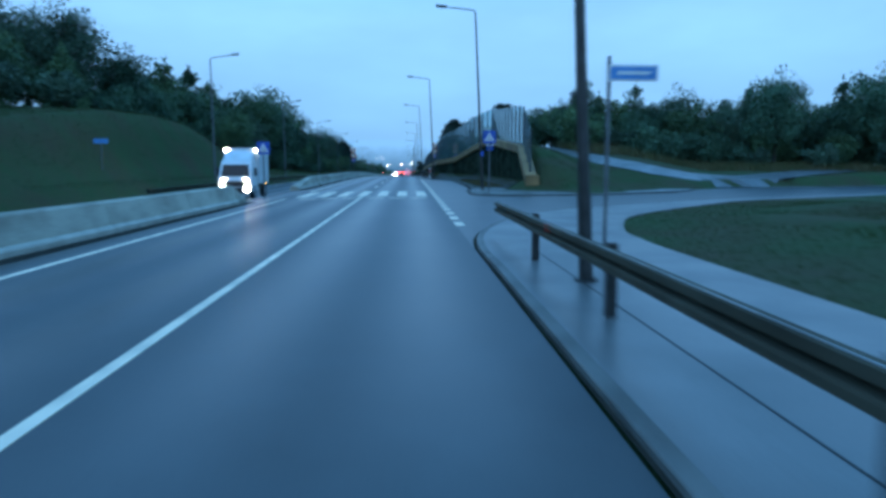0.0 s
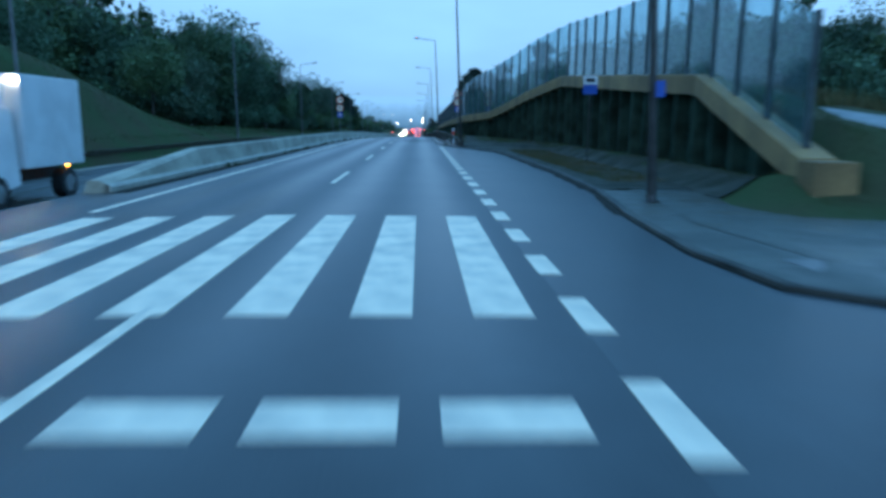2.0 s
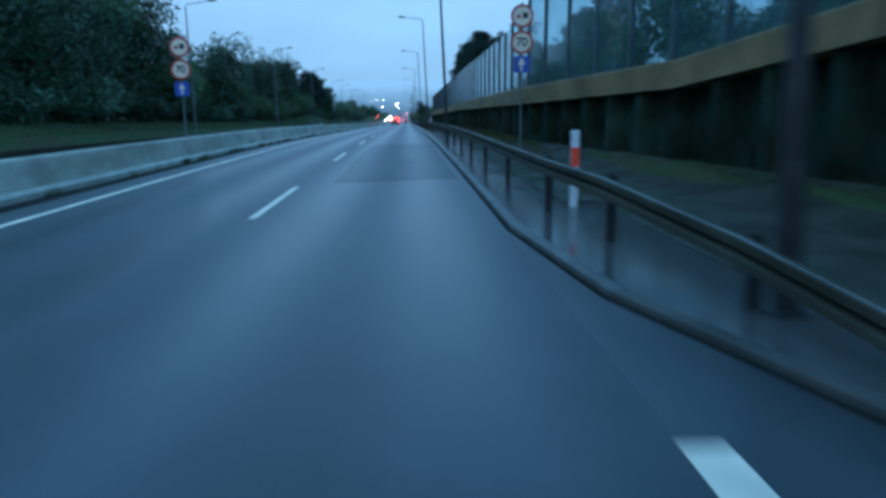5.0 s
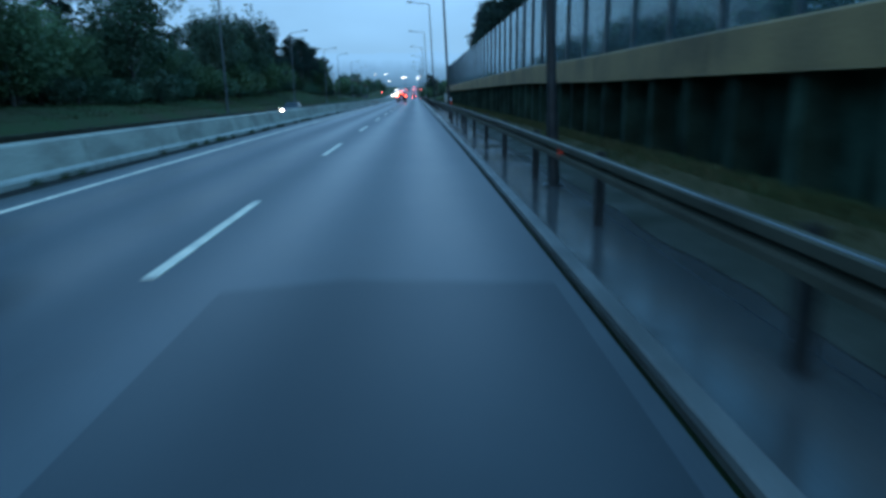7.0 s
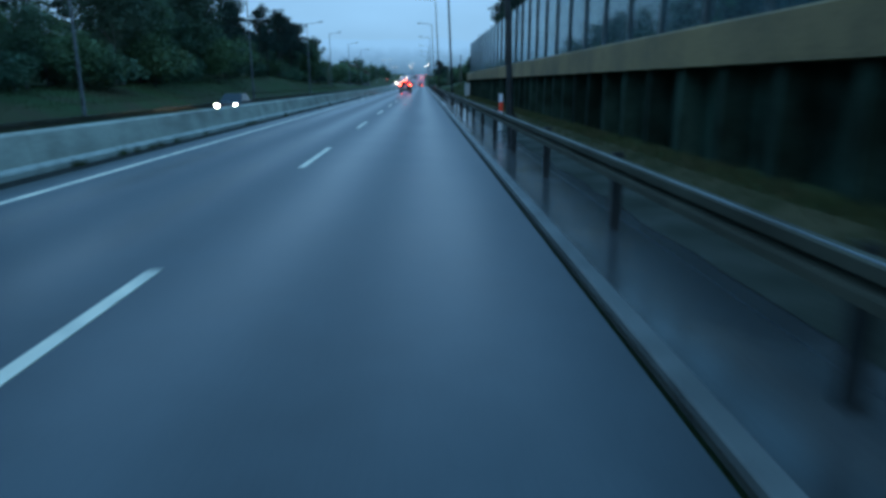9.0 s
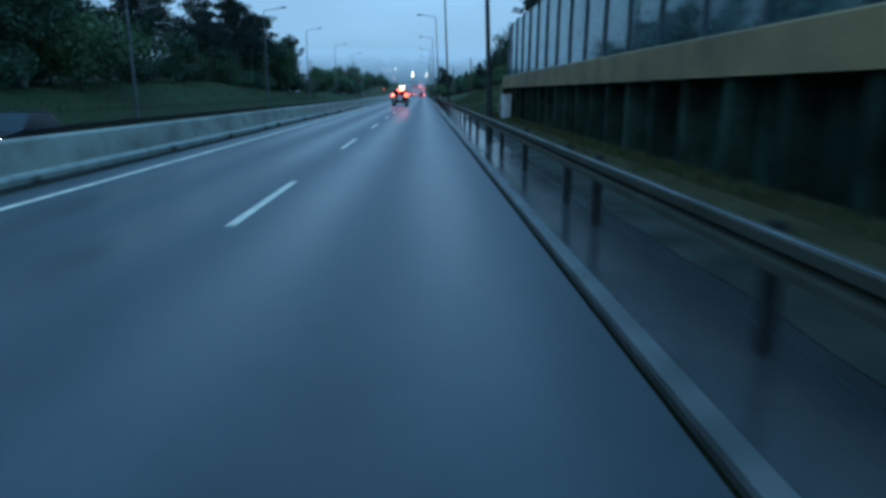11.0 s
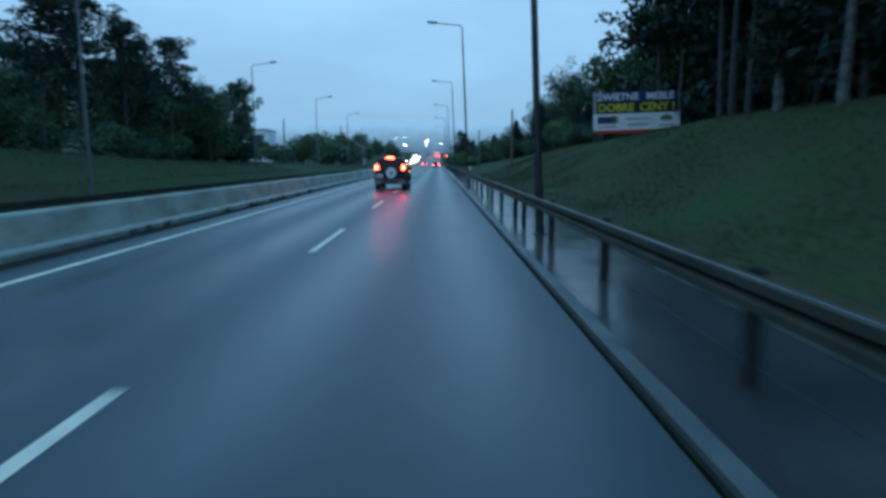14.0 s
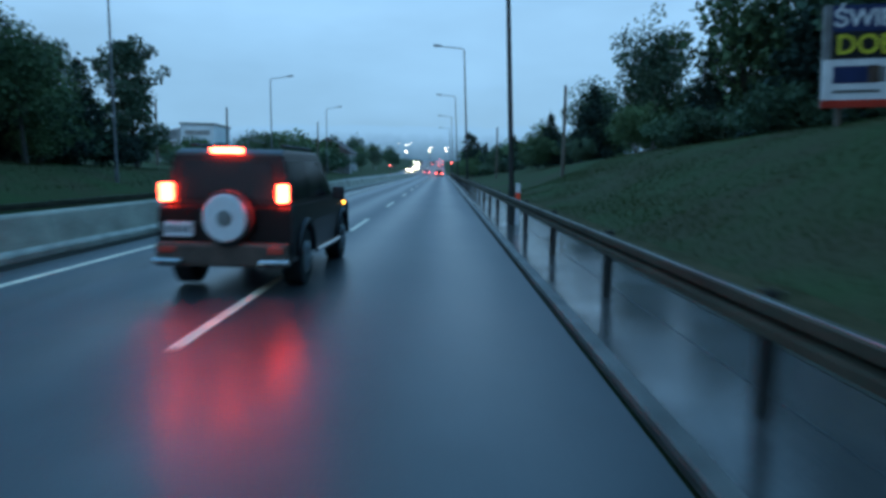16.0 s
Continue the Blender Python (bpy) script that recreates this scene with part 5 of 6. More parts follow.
for x, y0, z, wide in ((1.4, -4, 4.2, 1.5), (1.4, -4, 2.2, 1.5), (-2.0, -3.2, 2.9, 0.6)):
    w = part("window", box(bmesh.new(), (x - wide - 0.06, y0 - 0.05, z), (x + wide + 0.06, y0 + 0.05, z + 0.7), 0.02), WHITE, t)
    part("glass", box(bmesh.new(), (x - wide, y0 - 0.07, z + 0.08), (x + wide, y0 - 0.04, z + 0.62)), STEEL, w, "pale reflecting strip of glass")
far_house(pose(-21, 345, 0.8, 0, 0, 5), 8, 8, 3.4, "pale rendered low house among trees beyond the bank")
far_house(pose(-27, 392, 0.8, 0, 0, -5), 9, 9, 4.5, "pale rendered distant house by the road")
for x, y, h in ((-7.4, 640, 9.4), (2.4, 655, 7.6), (-25.0, 760, 12.0), (-7.4, 610, 7.2), (2.4, 690, 9.0), (-16.5, 530, 7.0), (-32, 820, 13.0), (-12, 840, 10.5), (-44, 900, 15.0), (5.5, 760, 10.0)):
    t = base("lit_street_lamp", pose(x, y, land(x, y)), "distant lit street lamp by the road", "street lamp", "distant lit lamps")
    part("pole", rod(bmesh.new(), (0, 0, -0.5), (0, 0, h), 0.09, 0.06, 8), LAMP_STEEL, t)
    part("lantern", rounded(box(bmesh.new(), (-0.22, -0.15, h), (0.22, 0.15, h + 0.2)), 0.04), SODIUM, t, "lit lantern")
for x, y, h in ((7.6, 261.5, 5.6), (-22.5, 290, 6.5), (-18.5, 320, 7.5), (6.5, 300, 6.0), (-28.4, 286.5, 6.3)):
    t = base("utility_pole", pose(x, y, land(x, y)), "dark wooden utility pole on the verge", "utility pole", "utility poles")
    part("pole", rod(bmesh.new(), (0, 0, -0.5), (0, 0, h), 0.13, 0.09, 10), WOOD, t)
    part("cap", rod(bmesh.new(), (0, 0, h), (0, 0, h + 0.12), 0.07, 0.03, 8), STEEL, t)
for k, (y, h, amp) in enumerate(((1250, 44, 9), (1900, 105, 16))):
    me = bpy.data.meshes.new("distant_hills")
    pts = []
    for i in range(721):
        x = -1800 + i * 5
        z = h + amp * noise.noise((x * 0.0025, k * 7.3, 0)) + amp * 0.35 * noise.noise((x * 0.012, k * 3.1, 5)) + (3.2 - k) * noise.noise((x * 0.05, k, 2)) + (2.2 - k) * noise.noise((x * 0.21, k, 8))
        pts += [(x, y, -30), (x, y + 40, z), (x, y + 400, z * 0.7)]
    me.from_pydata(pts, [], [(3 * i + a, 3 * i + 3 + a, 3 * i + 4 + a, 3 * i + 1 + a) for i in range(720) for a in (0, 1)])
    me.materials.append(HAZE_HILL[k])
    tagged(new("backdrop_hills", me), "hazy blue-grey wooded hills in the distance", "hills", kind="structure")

# ---- trees ----
rng = np.random.default_rng(7)


def foliage(name, blobs, n, leaf, mat, flat=1.0):
    """Many small leaf clumps scattered over the shells of the blobs."""
    b = np.array(blobs)
    w = b[:, 3] ** 2
    pick = rng.choice(len(b), n, p=w / w.sum())
    d = rng.normal(size=(n, 3))
    d /= np.linalg.norm(d, axis=1)[:, None]
    r = b[pick, 3] * (0.45 + 0.6 * rng.random(n) ** 0.6)
    c = b[pick, :3] + d * r[:, None] * np.array([1, 1, flat])
    u = rng.normal(size=(n, 3))
    u /= np.linalg.norm(u, axis=1)[:, None]
    v = np.cross(u, rng.normal(size=(n, 3)))
    v /= np.linalg.norm(v, axis=1)[:, None]
    s = leaf * (0.5 + 0.8 * rng.random(n))[:, None]
    q = np.stack([c - u * s, c + u * s * 0.7 + v * s * 0.6, c + u * s * 0.7 - v * s * 0.6], 1).reshape(-1, 3)
    me = bpy.data.meshes.new(name)
    me.from_pydata(q.tolist(), [], np.arange(3 * n).reshape(-1, 3).tolist())
    me.materials.append(mat)
    return me


def tree(kind, seed, h, spread, n, mat, bark=BARK, leaf=0.2):
    global rng
    rng = np.random.default_rng(seed)
    r = random.Random(seed)
    label = {"broad": "broad-leaved dark green tree with an uneven crown", "pine": "tall pine with a bare trunk and dark ragged crown", "poplar": "slim upright poplar with a ragged crown", "spruce": "dark green conical spruce with a pointed top", "bush": "dense dark green shrub in the undergrowth"}[kind]
    t = base("shrub" if kind == "bush" else "tree", pose(0, 0, 0), label, "shrub" if kind == "bush" else "tree", "shrubs of the undergrowth" if kind == "bush" else "roadside trees")
    bm, blobs = bmesh.new(), []
    lean = Vector((r.uniform(-0.06, 0.06), r.uniform(-0.06, 0.06), 1))
    trunk_h = h * (0.9 if kind in ("pine", "poplar", "spruce") else 0.62)
    segs = 5
    for k in range(segs):
        a, b = k / segs, (k + 1) / segs
        rod(bm, lean * (trunk_h * a) + Vector((0, 0, -0.4 if k == 0 else 0)), lean * (trunk_h * b), 0.016 * h * (1 - a * 0.75), 0.016 * h * (1 - b * 0.75), 8)
    limbs = {"broad": 13, "pine": 14, "poplar": 16, "spruce": 30, "bush": 7}[kind]
    for k in range(limbs):
        f = (k + 0.5) / limbs
        ang = k * 2.4 + r.uniform(-0.4, 0.4)
        if kind == "broad":
            z0, reach, rise = trunk_h * (0.35 + 0.65 * f), spread * r.uniform(0.45, 1.0) * (1 - 0.45 * f), h * r.uniform(0.1, 0.3)
        elif kind == "pine":
            z0, reach, rise = h * (0.48 + 0.48 * f), spread * (1.1 - f * 0.85) * r.uniform(0.6, 1.0), h * r.uniform(-0.02, 0.05)
        elif kind == "spruce":
            z0, reach, rise = h * (0.05 + 0.88 * f), spread * (1.05 - f) * r.uniform(0.7, 1.1), -h * r.uniform(0.0, 0.03)
        elif kind == "poplar":
            z0, reach, rise = h * (0.12 + 0.8 * f), spread * (0.8 if 0.15 < f < 0.75 else 0.45) * r.uniform(0.5, 1.0), h * r.uniform(0.04, 0.1)
        else:
            z0, reach, rise = h * 0.15 * f, spread * r.uniform(0.3, 1.0), h * r.uniform(0.35, 0.8)
        p = lean * z0
        e = p + Vector((math.cos(ang) * reach, math.sin(ang) * reach, rise))
        rod(bm, p, e, 0.006 * h * (1.1 - 0.6 * f), 0.002 * h, 5)
        size = {"broad": 0.17, "pine": 0.1, "poplar": 0.1, "spruce": 0.05 + 0.1 * (1 - f), "bush": 0.32}[kind] * h * r.uniform(0.75, 1.2)
        blobs.append((*e, size))
        mid = p.lerp(e, 0.6)
        blobs.append((*mid, size * 0.8))
        for j in range(2):
            o = Vector((r.uniform(-1, 1), r.uniform(-1, 1), r.uniform(-0.4, 0.9))) * size
            blobs.append((*(e + o), size * 0.55))
    if kind in ("broad", "poplar", "pine"):
        blobs.append((*(lean * (h * 0.95)), 0.07 * h))
    elif kind == "spruce":
        blobs += [(*(lean * (h * (0.92 + 0.03 * k))), 0.03 * h - 0.06 * k) for k in range(4)]
    part("trunk", bm, bark, t)
    cr = new("crown", foliage("crown", blobs, n, leaf, mat, 0.45 if kind == "pine" else 0.9))
    cr.parent = t
    return t


KINDS = {
    "a": ("broad", 1, 10, 3.4, 1.0, LEAF[0], BARK), "b": ("broad", 2, 11, 3.0, 1.0, LEAF[1], BARK), "c": ("broad", 3, 9, 3.8, 1.0, LEAF[0], BARK),
    "d": ("broad", 4, 12, 3.2, 1.1, LEAF[2], BIRCH), "p": ("pine", 5, 15, 2.6, 0.9, NEEDLE, BARK), "q": ("pine", 6, 14, 3.0, 0.9, NEEDLE, BARK),
    "v": ("spruce", 12, 9, 2.6, 1.0, LEAF[0], BARK), "w": ("spruce", 13, 10, 3.0, 1.0, LEAF[1], BARK), "o": ("poplar", 8, 9, 1.85, 1.0, LEAF[2], BARK), "x": ("spruce", 15, 9, 2.3, 1.0, NEEDLE, BARK),
    # z: shrub in the dark needle colour, which stands for shade under the trees
    "r": ("pine", 16, 15, 2.8, 1.0, NEEDLE, GREY_BARK), "z": ("bush", 14, 2.6, 1.9, 0.5, NEEDLE, BARK),
    "s": ("bush", 9, 2.6, 1.9, 0.45, LEAF[0], BARK), "t": ("bush", 10, 3.2, 2.2, 0.5, LEAF[1], BARK), "u": ("bush", 11, 2.0, 1.7, 0.42, LEAF[2], BARK)}
models = {}
place_rng = random.Random(11)


def plant(key, x, y, k=1.0):
    """Trees of the front rows carry many fine leaves; those behind them, and far ones, fewer and larger clumps."""
    near = (-25.5 < x < 15.5 or (y < 90 and x > -36)) and y < 300
    m = pose(x, y, land(x, y) - 0.1, 0, 0, place_rng.uniform(0, 360)) @ Matrix.Diagonal((k, k, k * place_rng.uniform(0.92, 1.1), 1))
    if (key, near) in models:
        ob = copy_thing(models[key, near], Matrix())
    else:
        kind, seed, h, spread, full, mat, bark = KINDS[key]
        leaf = (0.13 if kind == "bush" else 0.17) * (1 if near else 1.7)
        ob = models[key, near] = tree(kind, seed, h, spread, int((6600 if near else 2300) * full), mat, bark, leaf)
    ob.matrix_world = m


# trees on the left bank
y = 26.0
while y < 255:
    hill = y < 80
    thin = 0.48 if y < 38 else 0.6 if y < 50 else 0.72 if 154 < y < 171 or 128 < y < 147 or y < 58 else 1.0
    row = -27.5 if hill else -22.0
    if 196 < y < 252:
        plant(place_rng.choice("pq"), row + place_rng.uniform(-2.5, 0.8), y, place_rng.uniform(0.55, 0.68) if y < 225 else place_rng.uniform(0.66, 0.8))
        plant(place_rng.choice("add"), row - 5 + place_rng.uniform(-1, 1), y + 2, place_rng.uniform(0.56, 0.7))
        plant(place_rng.choice("stu"), row + place_rng.uniform(-1, 1), y + 1.5, place_rng.uniform(0.6, 0.9))
        plant(place_rng.choice("stu"), row - 4 + place_rng.uniform(-1, 1), y + 3, place_rng.uniform(0.7, 1.0))
        y += 5.0
        continue
    plant(place_rng.choice("abcdvw" if hill else "abcd"), row + place_rng.uniform(-2.0, 1.2), y, thin * (place_rng.uniform(0.56, 0.84) if hill else place_rng.uniform(0.66, 0.95) if y < 140 or y > 226 else place_rng.uniform(0.58, 0.82)))
    plant(place_rng.choice("abcd" if y < 140 else "pqpd"), row - 6 + place_rng.uniform(-2, 2), y + place_rng.uniform(0, 4), thin * (place_rng.uniform(0.8, 1.06) if hill else place_rng.uniform(0.85, 1.1) if y < 140 else place_rng.uniform(0.52, 0.68)))
    plant(place_rng.choice("stu"), row + 1.6 + place_rng.uniform(-1.2, 1.0), y + place_rng.uniform(0, 3), place_rng.uniform(0.7, 1.3))
    plant(place_rng.choice("stu"), row - 4 + place_rng.uniform(-1, 1), y + place_rng.uniform(0, 4), place_rng.uniform(1.1, 1.6))
    plant(place_rng.choice("st"), row - 2 + place_rng.uniform(-1, 1), y + place_rng.uniform(0, 3), place_rng.uniform(0.9, 1.5))
    y += place_rng.uniform(4.2, 6.2)
for y in range(90, 150, 12):
    plant(place_rng.choice("ad"), -35 + place_rng.uniform(-2, 2), y, place_rng.uniform(1.1, 1.35))
for x, y, k, key in ((-24.5, 260, 0.88, "a"), (-27.2, 256, 0.95, "c"), (-23.5, 243, 0.72, "a"), (-28, 250.7, 0.85, "d"), (-23.2, 256, 0.62, "b"), (-28, 258, 0.75, "d"), (-29, 240, 0.8, "a")):
    plant(key, x, y, k)
for x, y, k, key in ((21, 240, 1.0, "p"), (18.6, 243.5, 0.85, "a"), (23, 246, 1.0, "q")):
    plant(key, x, y, k)
for i in range(26):
    plant(place_rng.choice("su"), -24.5 + place_rng.uniform(-1, 1), 92 + i * 4.1, place_rng.uniform(0.6, 0.9))
for x, y, top, key in ((-31, 66, 11.8, "w"), (-31, 72, 11.5, "v"), (-30, 76, 12.8, "v"), (-30, 86, 15.4, "w"), (-31, 98, 16.2, "v"), (-30, 107, 15.2, "w"), (-29, 93, 13.2, "b"), (-23.0, 104, 13.2, "a"), (-22.0, 112, 13.4, "d"), (-24.5, 119, 14.6, "b"), (-21.6, 125, 13.6, "d"), (-21.5, 150, 11.7, "a"), (-21.6, 173, 11.5, "d"), (-21.8, 188, 13.4, "d")):
    plant(key, x, y, (top - land(x, y)) / KINDS[key][2])
plant("o", -22.3, 268.5, 1.1)
for x, y, k, key in ((-23.6, 262.5, 0.76, "x"), (-22.8, 257, 1.2, "z"), (-24.0, 262, 1.3, "s"), (-21.6, 263.5, 0.9, "z"), (-25.4, 259, 1.4, "z")):
    plant(key, x, y, k)
for x, y, k, key in ((-27, 262, 1.6, "s"), (-28, 272, 1.5, "t"), (-26.5, 292, 0.95, "t"), (-29, 294, 0.8, "s"), (-31.5, 296, 0.75, "t"), (-33.5, 295, 0.85, "t"), (-24.8, 294, 1.2, "s"), (-21, 296, 1.3, "t"), (-19.5, 312, 1.3, "s"), (-23, 318, 1.7, "t"), (-19, 328, 1.4, "s"), (-26, 276, 1.3, "u"), (-22.5, 303, 1.3, "s"), (-21.5, 323, 1.4, "s"), (-20, 336, 1.5, "t"), (-30, 267, 1.8, "s"), (-20, 360, 0.5, "c"), (-19, 378, 0.5, "a"), (-24, 410, 0.7, "b"), (-20, 425, 0.6, "d"), (-30, 400, 0.8, "a"), (-28, 430, 0.9, "c"), (-36, 440, 1.0, "a"), (-24, 455, 0.9, "b"), (-32, 470, 1.0, "d"), (-42, 425, 0.9, "b"), (-21, 488, 0.9, "a"), (-17.5, 470, 0.7, "c"), (-46, 455, 1.1, "c"), (-23, 342, 0.45, "c"), (-17.8, 341, 0.42, "a")):
    plant(key, x, y, k)
# trees behind the junction and the wall
for i in range(15):
    plant(place_rng.choice("abcd"), 17 + i * 2.6 + place_rng.uniform(-1, 1), 70 + place_rng.uniform(-3, 9) - i * 0.6, place_rng.uniform(0.45, 0.8) * (1.3 if i > 4 else 1))
    plant(place_rng.choice("stu"), 16.5 + i * 2.6 + place_rng.uniform(-1, 1), 65 + place_rng.uniform(-3, 3) - i * 0.6, place_rng.uniform(0.8, 1.4))
for i in range(22):
    plant(place_rng.choice("st"), 17 + i * 1.9 + place_rng.uniform(-0.6, 0.6), 72 + place_rng.uniform(-1, 4) - i * 0.4, place_rng.uniform(1.2, 1.8))
    plant(place_rng.choice("abc"), 20 + i * 2.2, 84 + place_rng.uniform(-3, 5) - i * 0.4, place_rng.uniform(0.45, 0.75) * (1.3 if i > 4 else 1))
for i in range(30):
    plant(place_rng.choice("st"), 14 + i * 1.7 + place_rng.uniform(-0.6, 0.6), 78 + place_rng.uniform(-2, 9) - i * 0.3, place_rng.uniform(1.2, 1.7))
y = 74.0
while y < 186:
    low = 0.47 if y < 112 else 0.92 if y < 158 else 1.0
    plant(place_rng.choice("abcd"), 12.0 + place_rng.uniform(-0.8, 2.5), y, low * (place_rng.uniform(0.5, 0.72) if y < 150 else place_rng.uniform(0.6, 0.8)))
    plant(place_rng.choice("pqab"), 18.5 + place_rng.uniform(-2, 2), y, low * place_rng.uniform(0.7, 0.95))
    plant(place_rng.choice("st"), 9.2 + place_rng.uniform(0, 1.5), y + 2, place_rng.uniform(0.4, 0.6) if y < 110 else place_rng.uniform(0.9, 1.3))
    y += place_rng.uniform(4.5, 6.5)
for x, y, k in ((18.6, 72, 0.85), (24.0, 72, 1.02), (21.2, 76, 0.8), (35.5, 70, 0.95), (43, 66, 1.0)):
    plant("v", x, y, k)
for i in range(23):
    plant(place_rng.choice("szz"), 8.1 + place_rng.uniform(0, 0.8), 118 + i * 2.95, place_rng.uniform(0.75, 1.1))
for x, y, k, key in ((11.5, 177, 0.72, "p"), (10.6, 184, 0.7, "q"), (12.6, 189, 0.8, "p"), (14.0, 195, 0.9, "q"), (13.0, 171, 0.75, "q"), (12.4, 182, 0.78, "p")):
    plant(key, x, y, k)
plant("q", 9.6, 180, 0.62)
plant("p", 10.2, 187.5, 0.7)
# tall dark stand beyond the wall's end, thin pale trunks in its front row
for i in range(40):
    y = 192 + i * 1.15
    clear = max(12.2, 0.304 * (y - 183) + 3.4)
    plant(place_rng.choice("pq"), clear + place_rng.uniform(0, 7), y, place_rng.uniform(0.66, 0.78) if y < 215 else place_rng.uniform(0.8, 0.95))
    if i % 2:
        plant("z", clear + place_rng.uniform(0.5, 2.5), y, place_rng.uniform(1.0, 1.6))
        plant(place_rng.choice("zx"), clear + place_rng.uniform(3, 8), y, place_rng.uniform(0.9, 1.6))
for x, y, k, key in ((11.6, 213.9, 0.74, "r"), (11.4, 209.8, 0.7, "r"), (12.9, 220.6, 0.86, "p"), (12.2, 217.5, 0.78, "q"), (11.9, 206.3, 0.72, "p"), (12.4, 211.6, 0.76, "r"), (11.5, 202.5, 0.7, "q"), (11.3, 198.4, 0.68, "p"), (13.6, 223.5, 0.86, "q"), (11.4, 194.5, 0.66, "q"), (10.9, 199.5, 0.78, "c"), (16.4, 241.6, 0.95, "p"), (17.6, 240.6, 0.98, "q"), (19.5, 239.5, 1.0, "p"), (20.4, 236.5, 1.6, "x"), (22.0, 241.5, 1.7, "x"), (24.2, 243, 1.6, "x"), (21.3, 247, 1.7, "x"), (26, 240, 1.6, "x"), (23.4, 236, 1.5, "x")):
    plant(key, x, y, k)
for i in range(12):
    plant("z", 14.5 + place_rng.uniform(0, 2), 194 + i * 2.4, place_rng.uniform(1.3, 2.0))
    plant("x", 19.5 + place_rng.uniform(0, 5), 193 + i * 4, place_rng.uniform(0.7, 1.1))
for x, y, k, key in ((18.5, 246, 1.0, "a"), (20, 252, 1.1, "d"), (16.5, 256, 0.85, "b"), (21, 262, 1.05, "a"), (14.6, 266, 0.8, "d"), (17, 272, 0.9, "c"), (13.2, 278, 0.85, "x"), (15, 286, 0.82, "a"), (16.2, 250, 0.8, "x"), (14.9, 257, 0.7, "x"), (11.6, 290, 0.6, "x"), (18, 296, 0.8, "d"), (13, 304, 0.6, "b"), (10.5, 318, 0.6, "x"), (9.0, 326, 0.55, "c"), (7.0, 335, 0.7, "x"), (9.5, 342, 0.6, "x"), (5.8, 350, 0.6, "q"), (7.5, 358, 0.75, "x"), (6.5, 372, 0.6, "a"), (9, 385, 0.8, "x"), (6, 398, 0.65, "c"), (8, 420, 0.8, "a"), (10, 440, 0.9, "b")):
    plant(key, x, y, k)
    plant(place_rng.choice("stu"), x - 1.8, y - 2, 0.9)
    plant(place_rng.choice("st"), x + 1.5, y + 1, 1.2)

# ---- grass blades along the verges ----
gr = np.random.default_rng(3)


def blades(name, count, xlo, xhi, ylo, yhi, height, label, low=0.1, mat=GRASS_BLADE, floor=-9.0, clumps=0):
    x, y = gr.uniform(xlo, xhi, count), gr.uniform(ylo, yhi, count)
    if clumps:
        y = gr.choice(gr.uniform(ylo, yhi, clumps), count) + gr.normal(0, 0.07, count)
    keep = np.array([land(a, b) > low and (b > 38 or a < 0 or low < 0.1) for a, b in zip(x, y)])
    x, y = x[keep], y[keep]
    z = np.array([max(land(a, b), floor) for a, b in zip(x, y)])
    n = len(x)
    ang, h = gr.uniform(0, math.pi * 2, n), height * gr.uniform(0.4, 1.3, n)
    lx, ly = gr.normal(0, 0.35, n) * h, gr.normal(0, 0.35, n) * h
    w = (0.008 + 0.012 * gr.random(n)) * (2.0 if height > 0.5 else 1.0)
    q = np.stack([np.stack([x - np.cos(ang) * w, y - np.sin(ang) * w, z - 0.03], 1), np.stack([x + np.cos(ang) * w, y + np.sin(ang) * w, z - 0.03], 1), np.stack([x + lx, y + ly, z + h], 1)], 1).reshape(-1, 3)
    me = bpy.data.meshes.new(name)
    me.from_pydata(q.tolist(), [], np.arange(3 * n).reshape(-1, 3).tolist())
    me.materials.append(mat)
    tagged(new(name, me), label, "grass", kind="stuff")


blades("verge_dry_grass", 42000, 3.0, 4.0, 86, 190, 0.11, "tufts of dead straw-brown grass on the verge behind the guard rail", -1, DRY_BLADE)
blades("median_weeds", 1800, -7.03, -6.9, 52, 230, 0.17, "small weeds growing in the dirt along the foot of the barrier", -1, GRASS_BLADE, -0.1, 90)
blades("verge_grass", 30000, 3.4, 4.05, 86, 190, 0.12, "tufts of wet grass along the foot of the wall")
blades("bay_grass", 22000, 5.4, 8.0, 43, 86, 0.08, "short wet grass between the bay and the wall")
blades("bay_dry_grass", 16000, 4.9, 7.4, 46, 67, 0.07, "thin dead grass and weeds on the trodden ground by the bay", -1, DRY_BLADE, 0.085)
blades("reed_grass", 12000, 14.5, 42, 56, 68, 0.7, "tall dry grass beyond the footpath under the trees", -1, DRY_BLADE)
blades("bank_grass", 70000, 3.9, 15, 188, 262, 0.085, "rough wet grass on the bank by the road")
blades("left_bank_grass", 50000, -24, -16.2, 30, 270, 0.16, "rough wet grass on the far bank")
blades("junction_grass", 14000, 7.0, 17, 38, 60, 0.08, "wet grass on the slope by the footpath")
blades("corner_grass", 26000, 4.4, 16, 6, 29, 0.06, "short wet grass of the lawn by the corner", 0.035)

# ---- the long section: everything is set on the grade before the crest ----


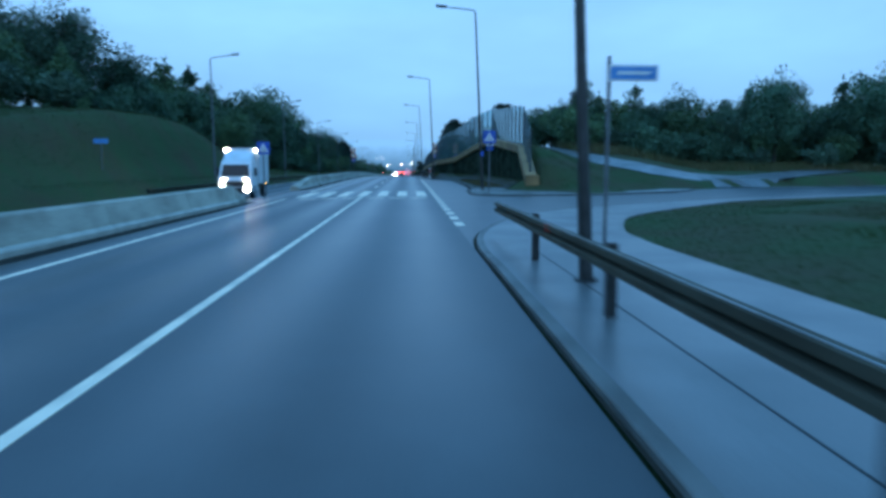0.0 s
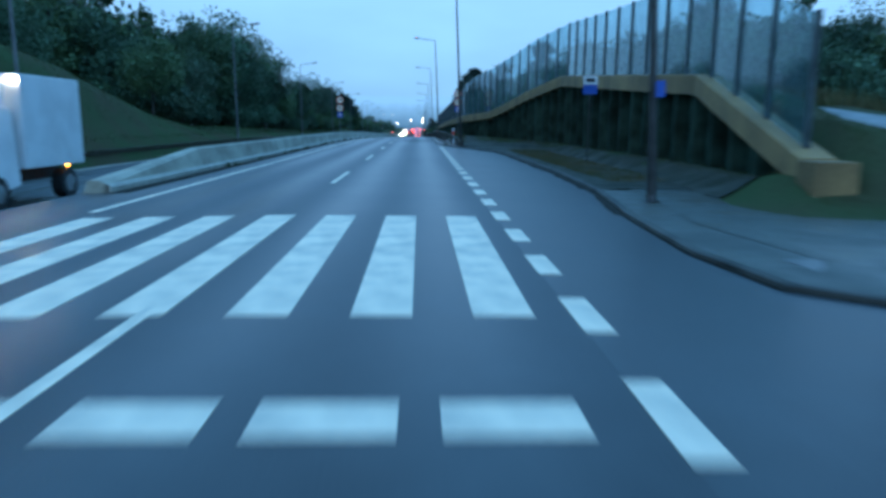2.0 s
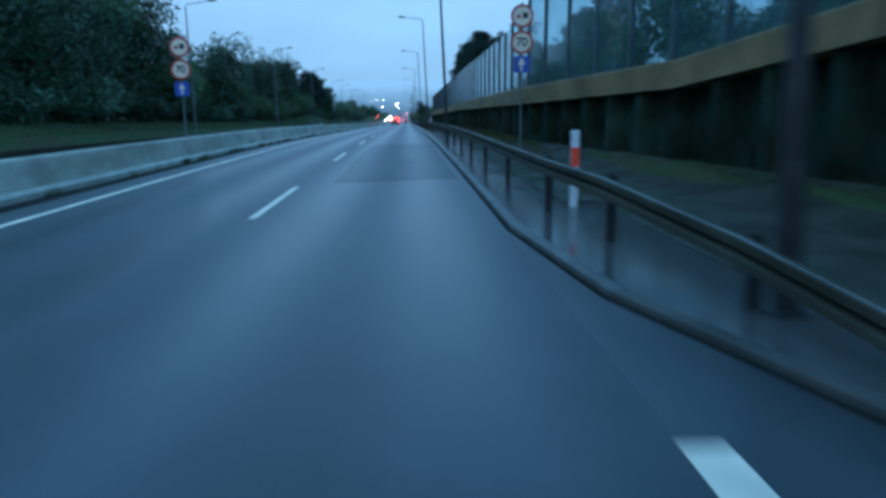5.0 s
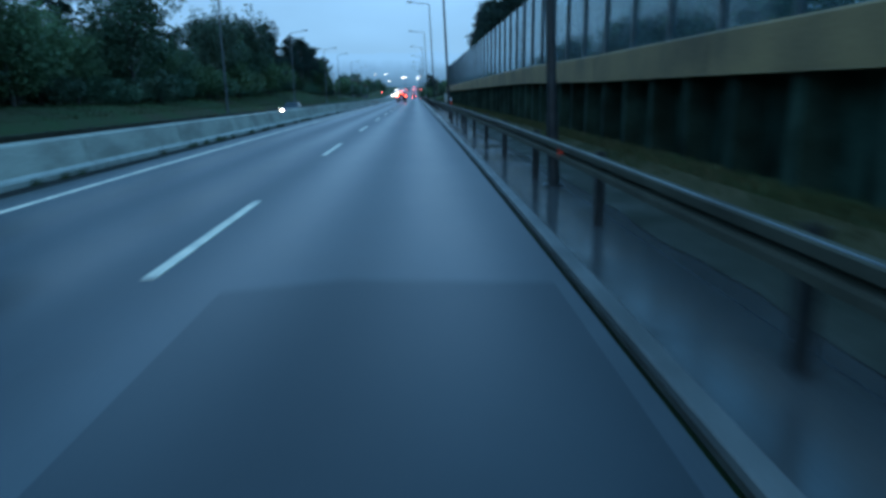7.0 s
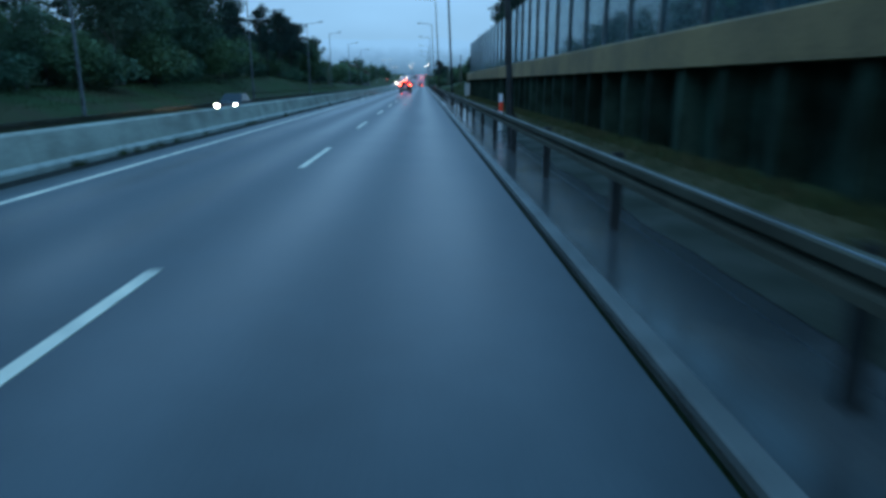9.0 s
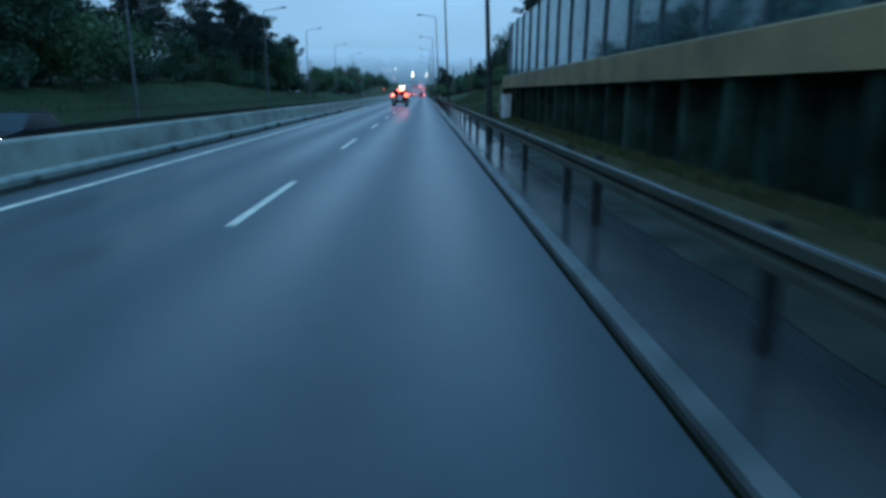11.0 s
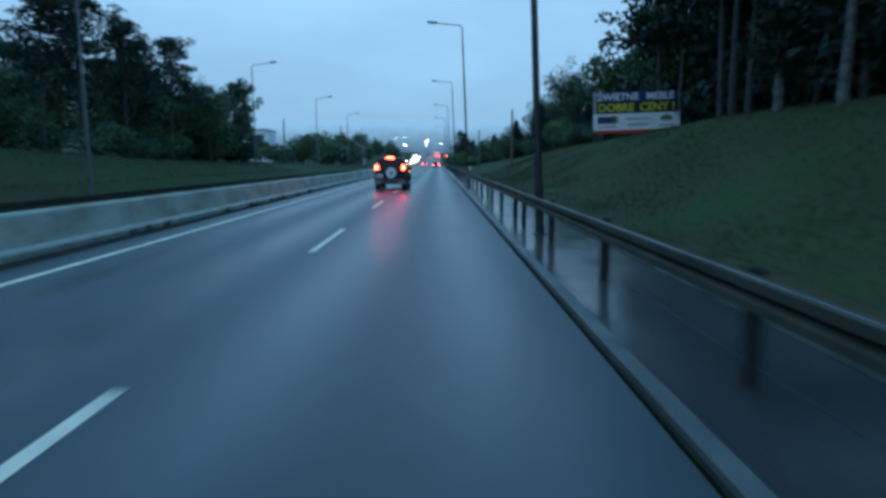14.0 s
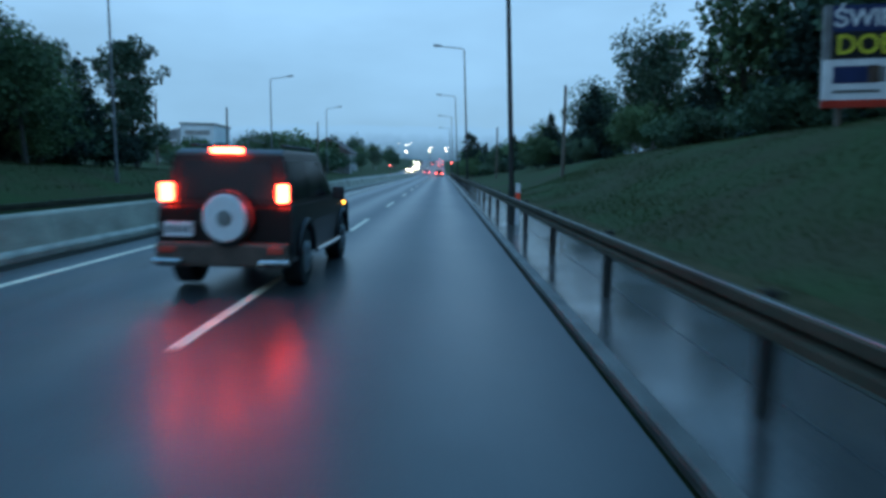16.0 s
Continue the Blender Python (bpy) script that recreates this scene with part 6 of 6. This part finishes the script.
def bend(ob):
    """Bends a long mesh, built in place, over the grade."""
    me = ob.data
    co = np.empty(3 * len(me.vertices))
    me.vertices.foreach_get("co", co)
    co = co.reshape(-1, 3)
    if len(me.edges) < 20000 and len(me.edges):
        ends = np.empty(2 * len(me.edges), dtype=np.int32)
        me.edges.foreach_get("vertices", ends)
        y = co[ends.reshape(-1, 2), 1] + ob.location.y
        if (np.abs(np.diff(y, axis=1))[:, 0] * (y.min(axis=1) < 126) > 9).any():
            bm = bmesh.new()
            bm.from_mesh(me)
            for cut in range(60, 131, 5):
                bmesh.ops.bisect_plane(bm, geom=bm.verts[:] + bm.edges[:] + bm.faces[:], plane_co=(0, cut - ob.location.y, 0), plane_no=(0, 1, 0))
            bm.to_mesh(me)
            bm.free()
            co = np.empty(3 * len(me.vertices))
            me.vertices.foreach_get("co", co)
            co = co.reshape(-1, 3)
    co[:, 2] += lie(co[:, 1] + ob.location.y)
    me.vertices.foreach_set("co", co.ravel())
    me.update()


def tilt(ob):
    """Sets a short piece on the grade, turned along it."""
    ys = [v[1] for v in ob.bound_box]
    a, b = ob.location.y + min(ys), ob.location.y + max(ys)
    ob.rotation_euler.x += math.atan2(lie(b) - lie(a), b - a)
    ob.location.z += lie(ob.location.y)


def in_place(ob):
    return ob.type == "MESH" and ob.data.users == 1 and abs(ob.location.y) < 1e-4


for ob in [o for o in scene.objects if o.parent is None and o.type in ("MESH", "EMPTY")]:
    runs = ob.type == "EMPTY" and ob.location.length < 1e-4
    for piece in ob.children if runs else (ob,):
        if in_place(piece):
            bend(piece)
        elif piece.type == "MESH" and piece.data.name.split(".")[0] in ("rail", "barrier_unit", "barrier_foot", "lane_dash", "bay_dash", "crossing_stripe", "stop_dash"):
            tilt(piece)
        else:
            piece.location.z += lie(piece.location.y)
            if piece.name.split(".")[0] in ("box_truck", "car"):
                piece.rotation_euler.x += math.atan((lie(piece.location.y + 1) - lie(piece.location.y - 1)) / 2) * math.cos(piece.rotation_euler.z)
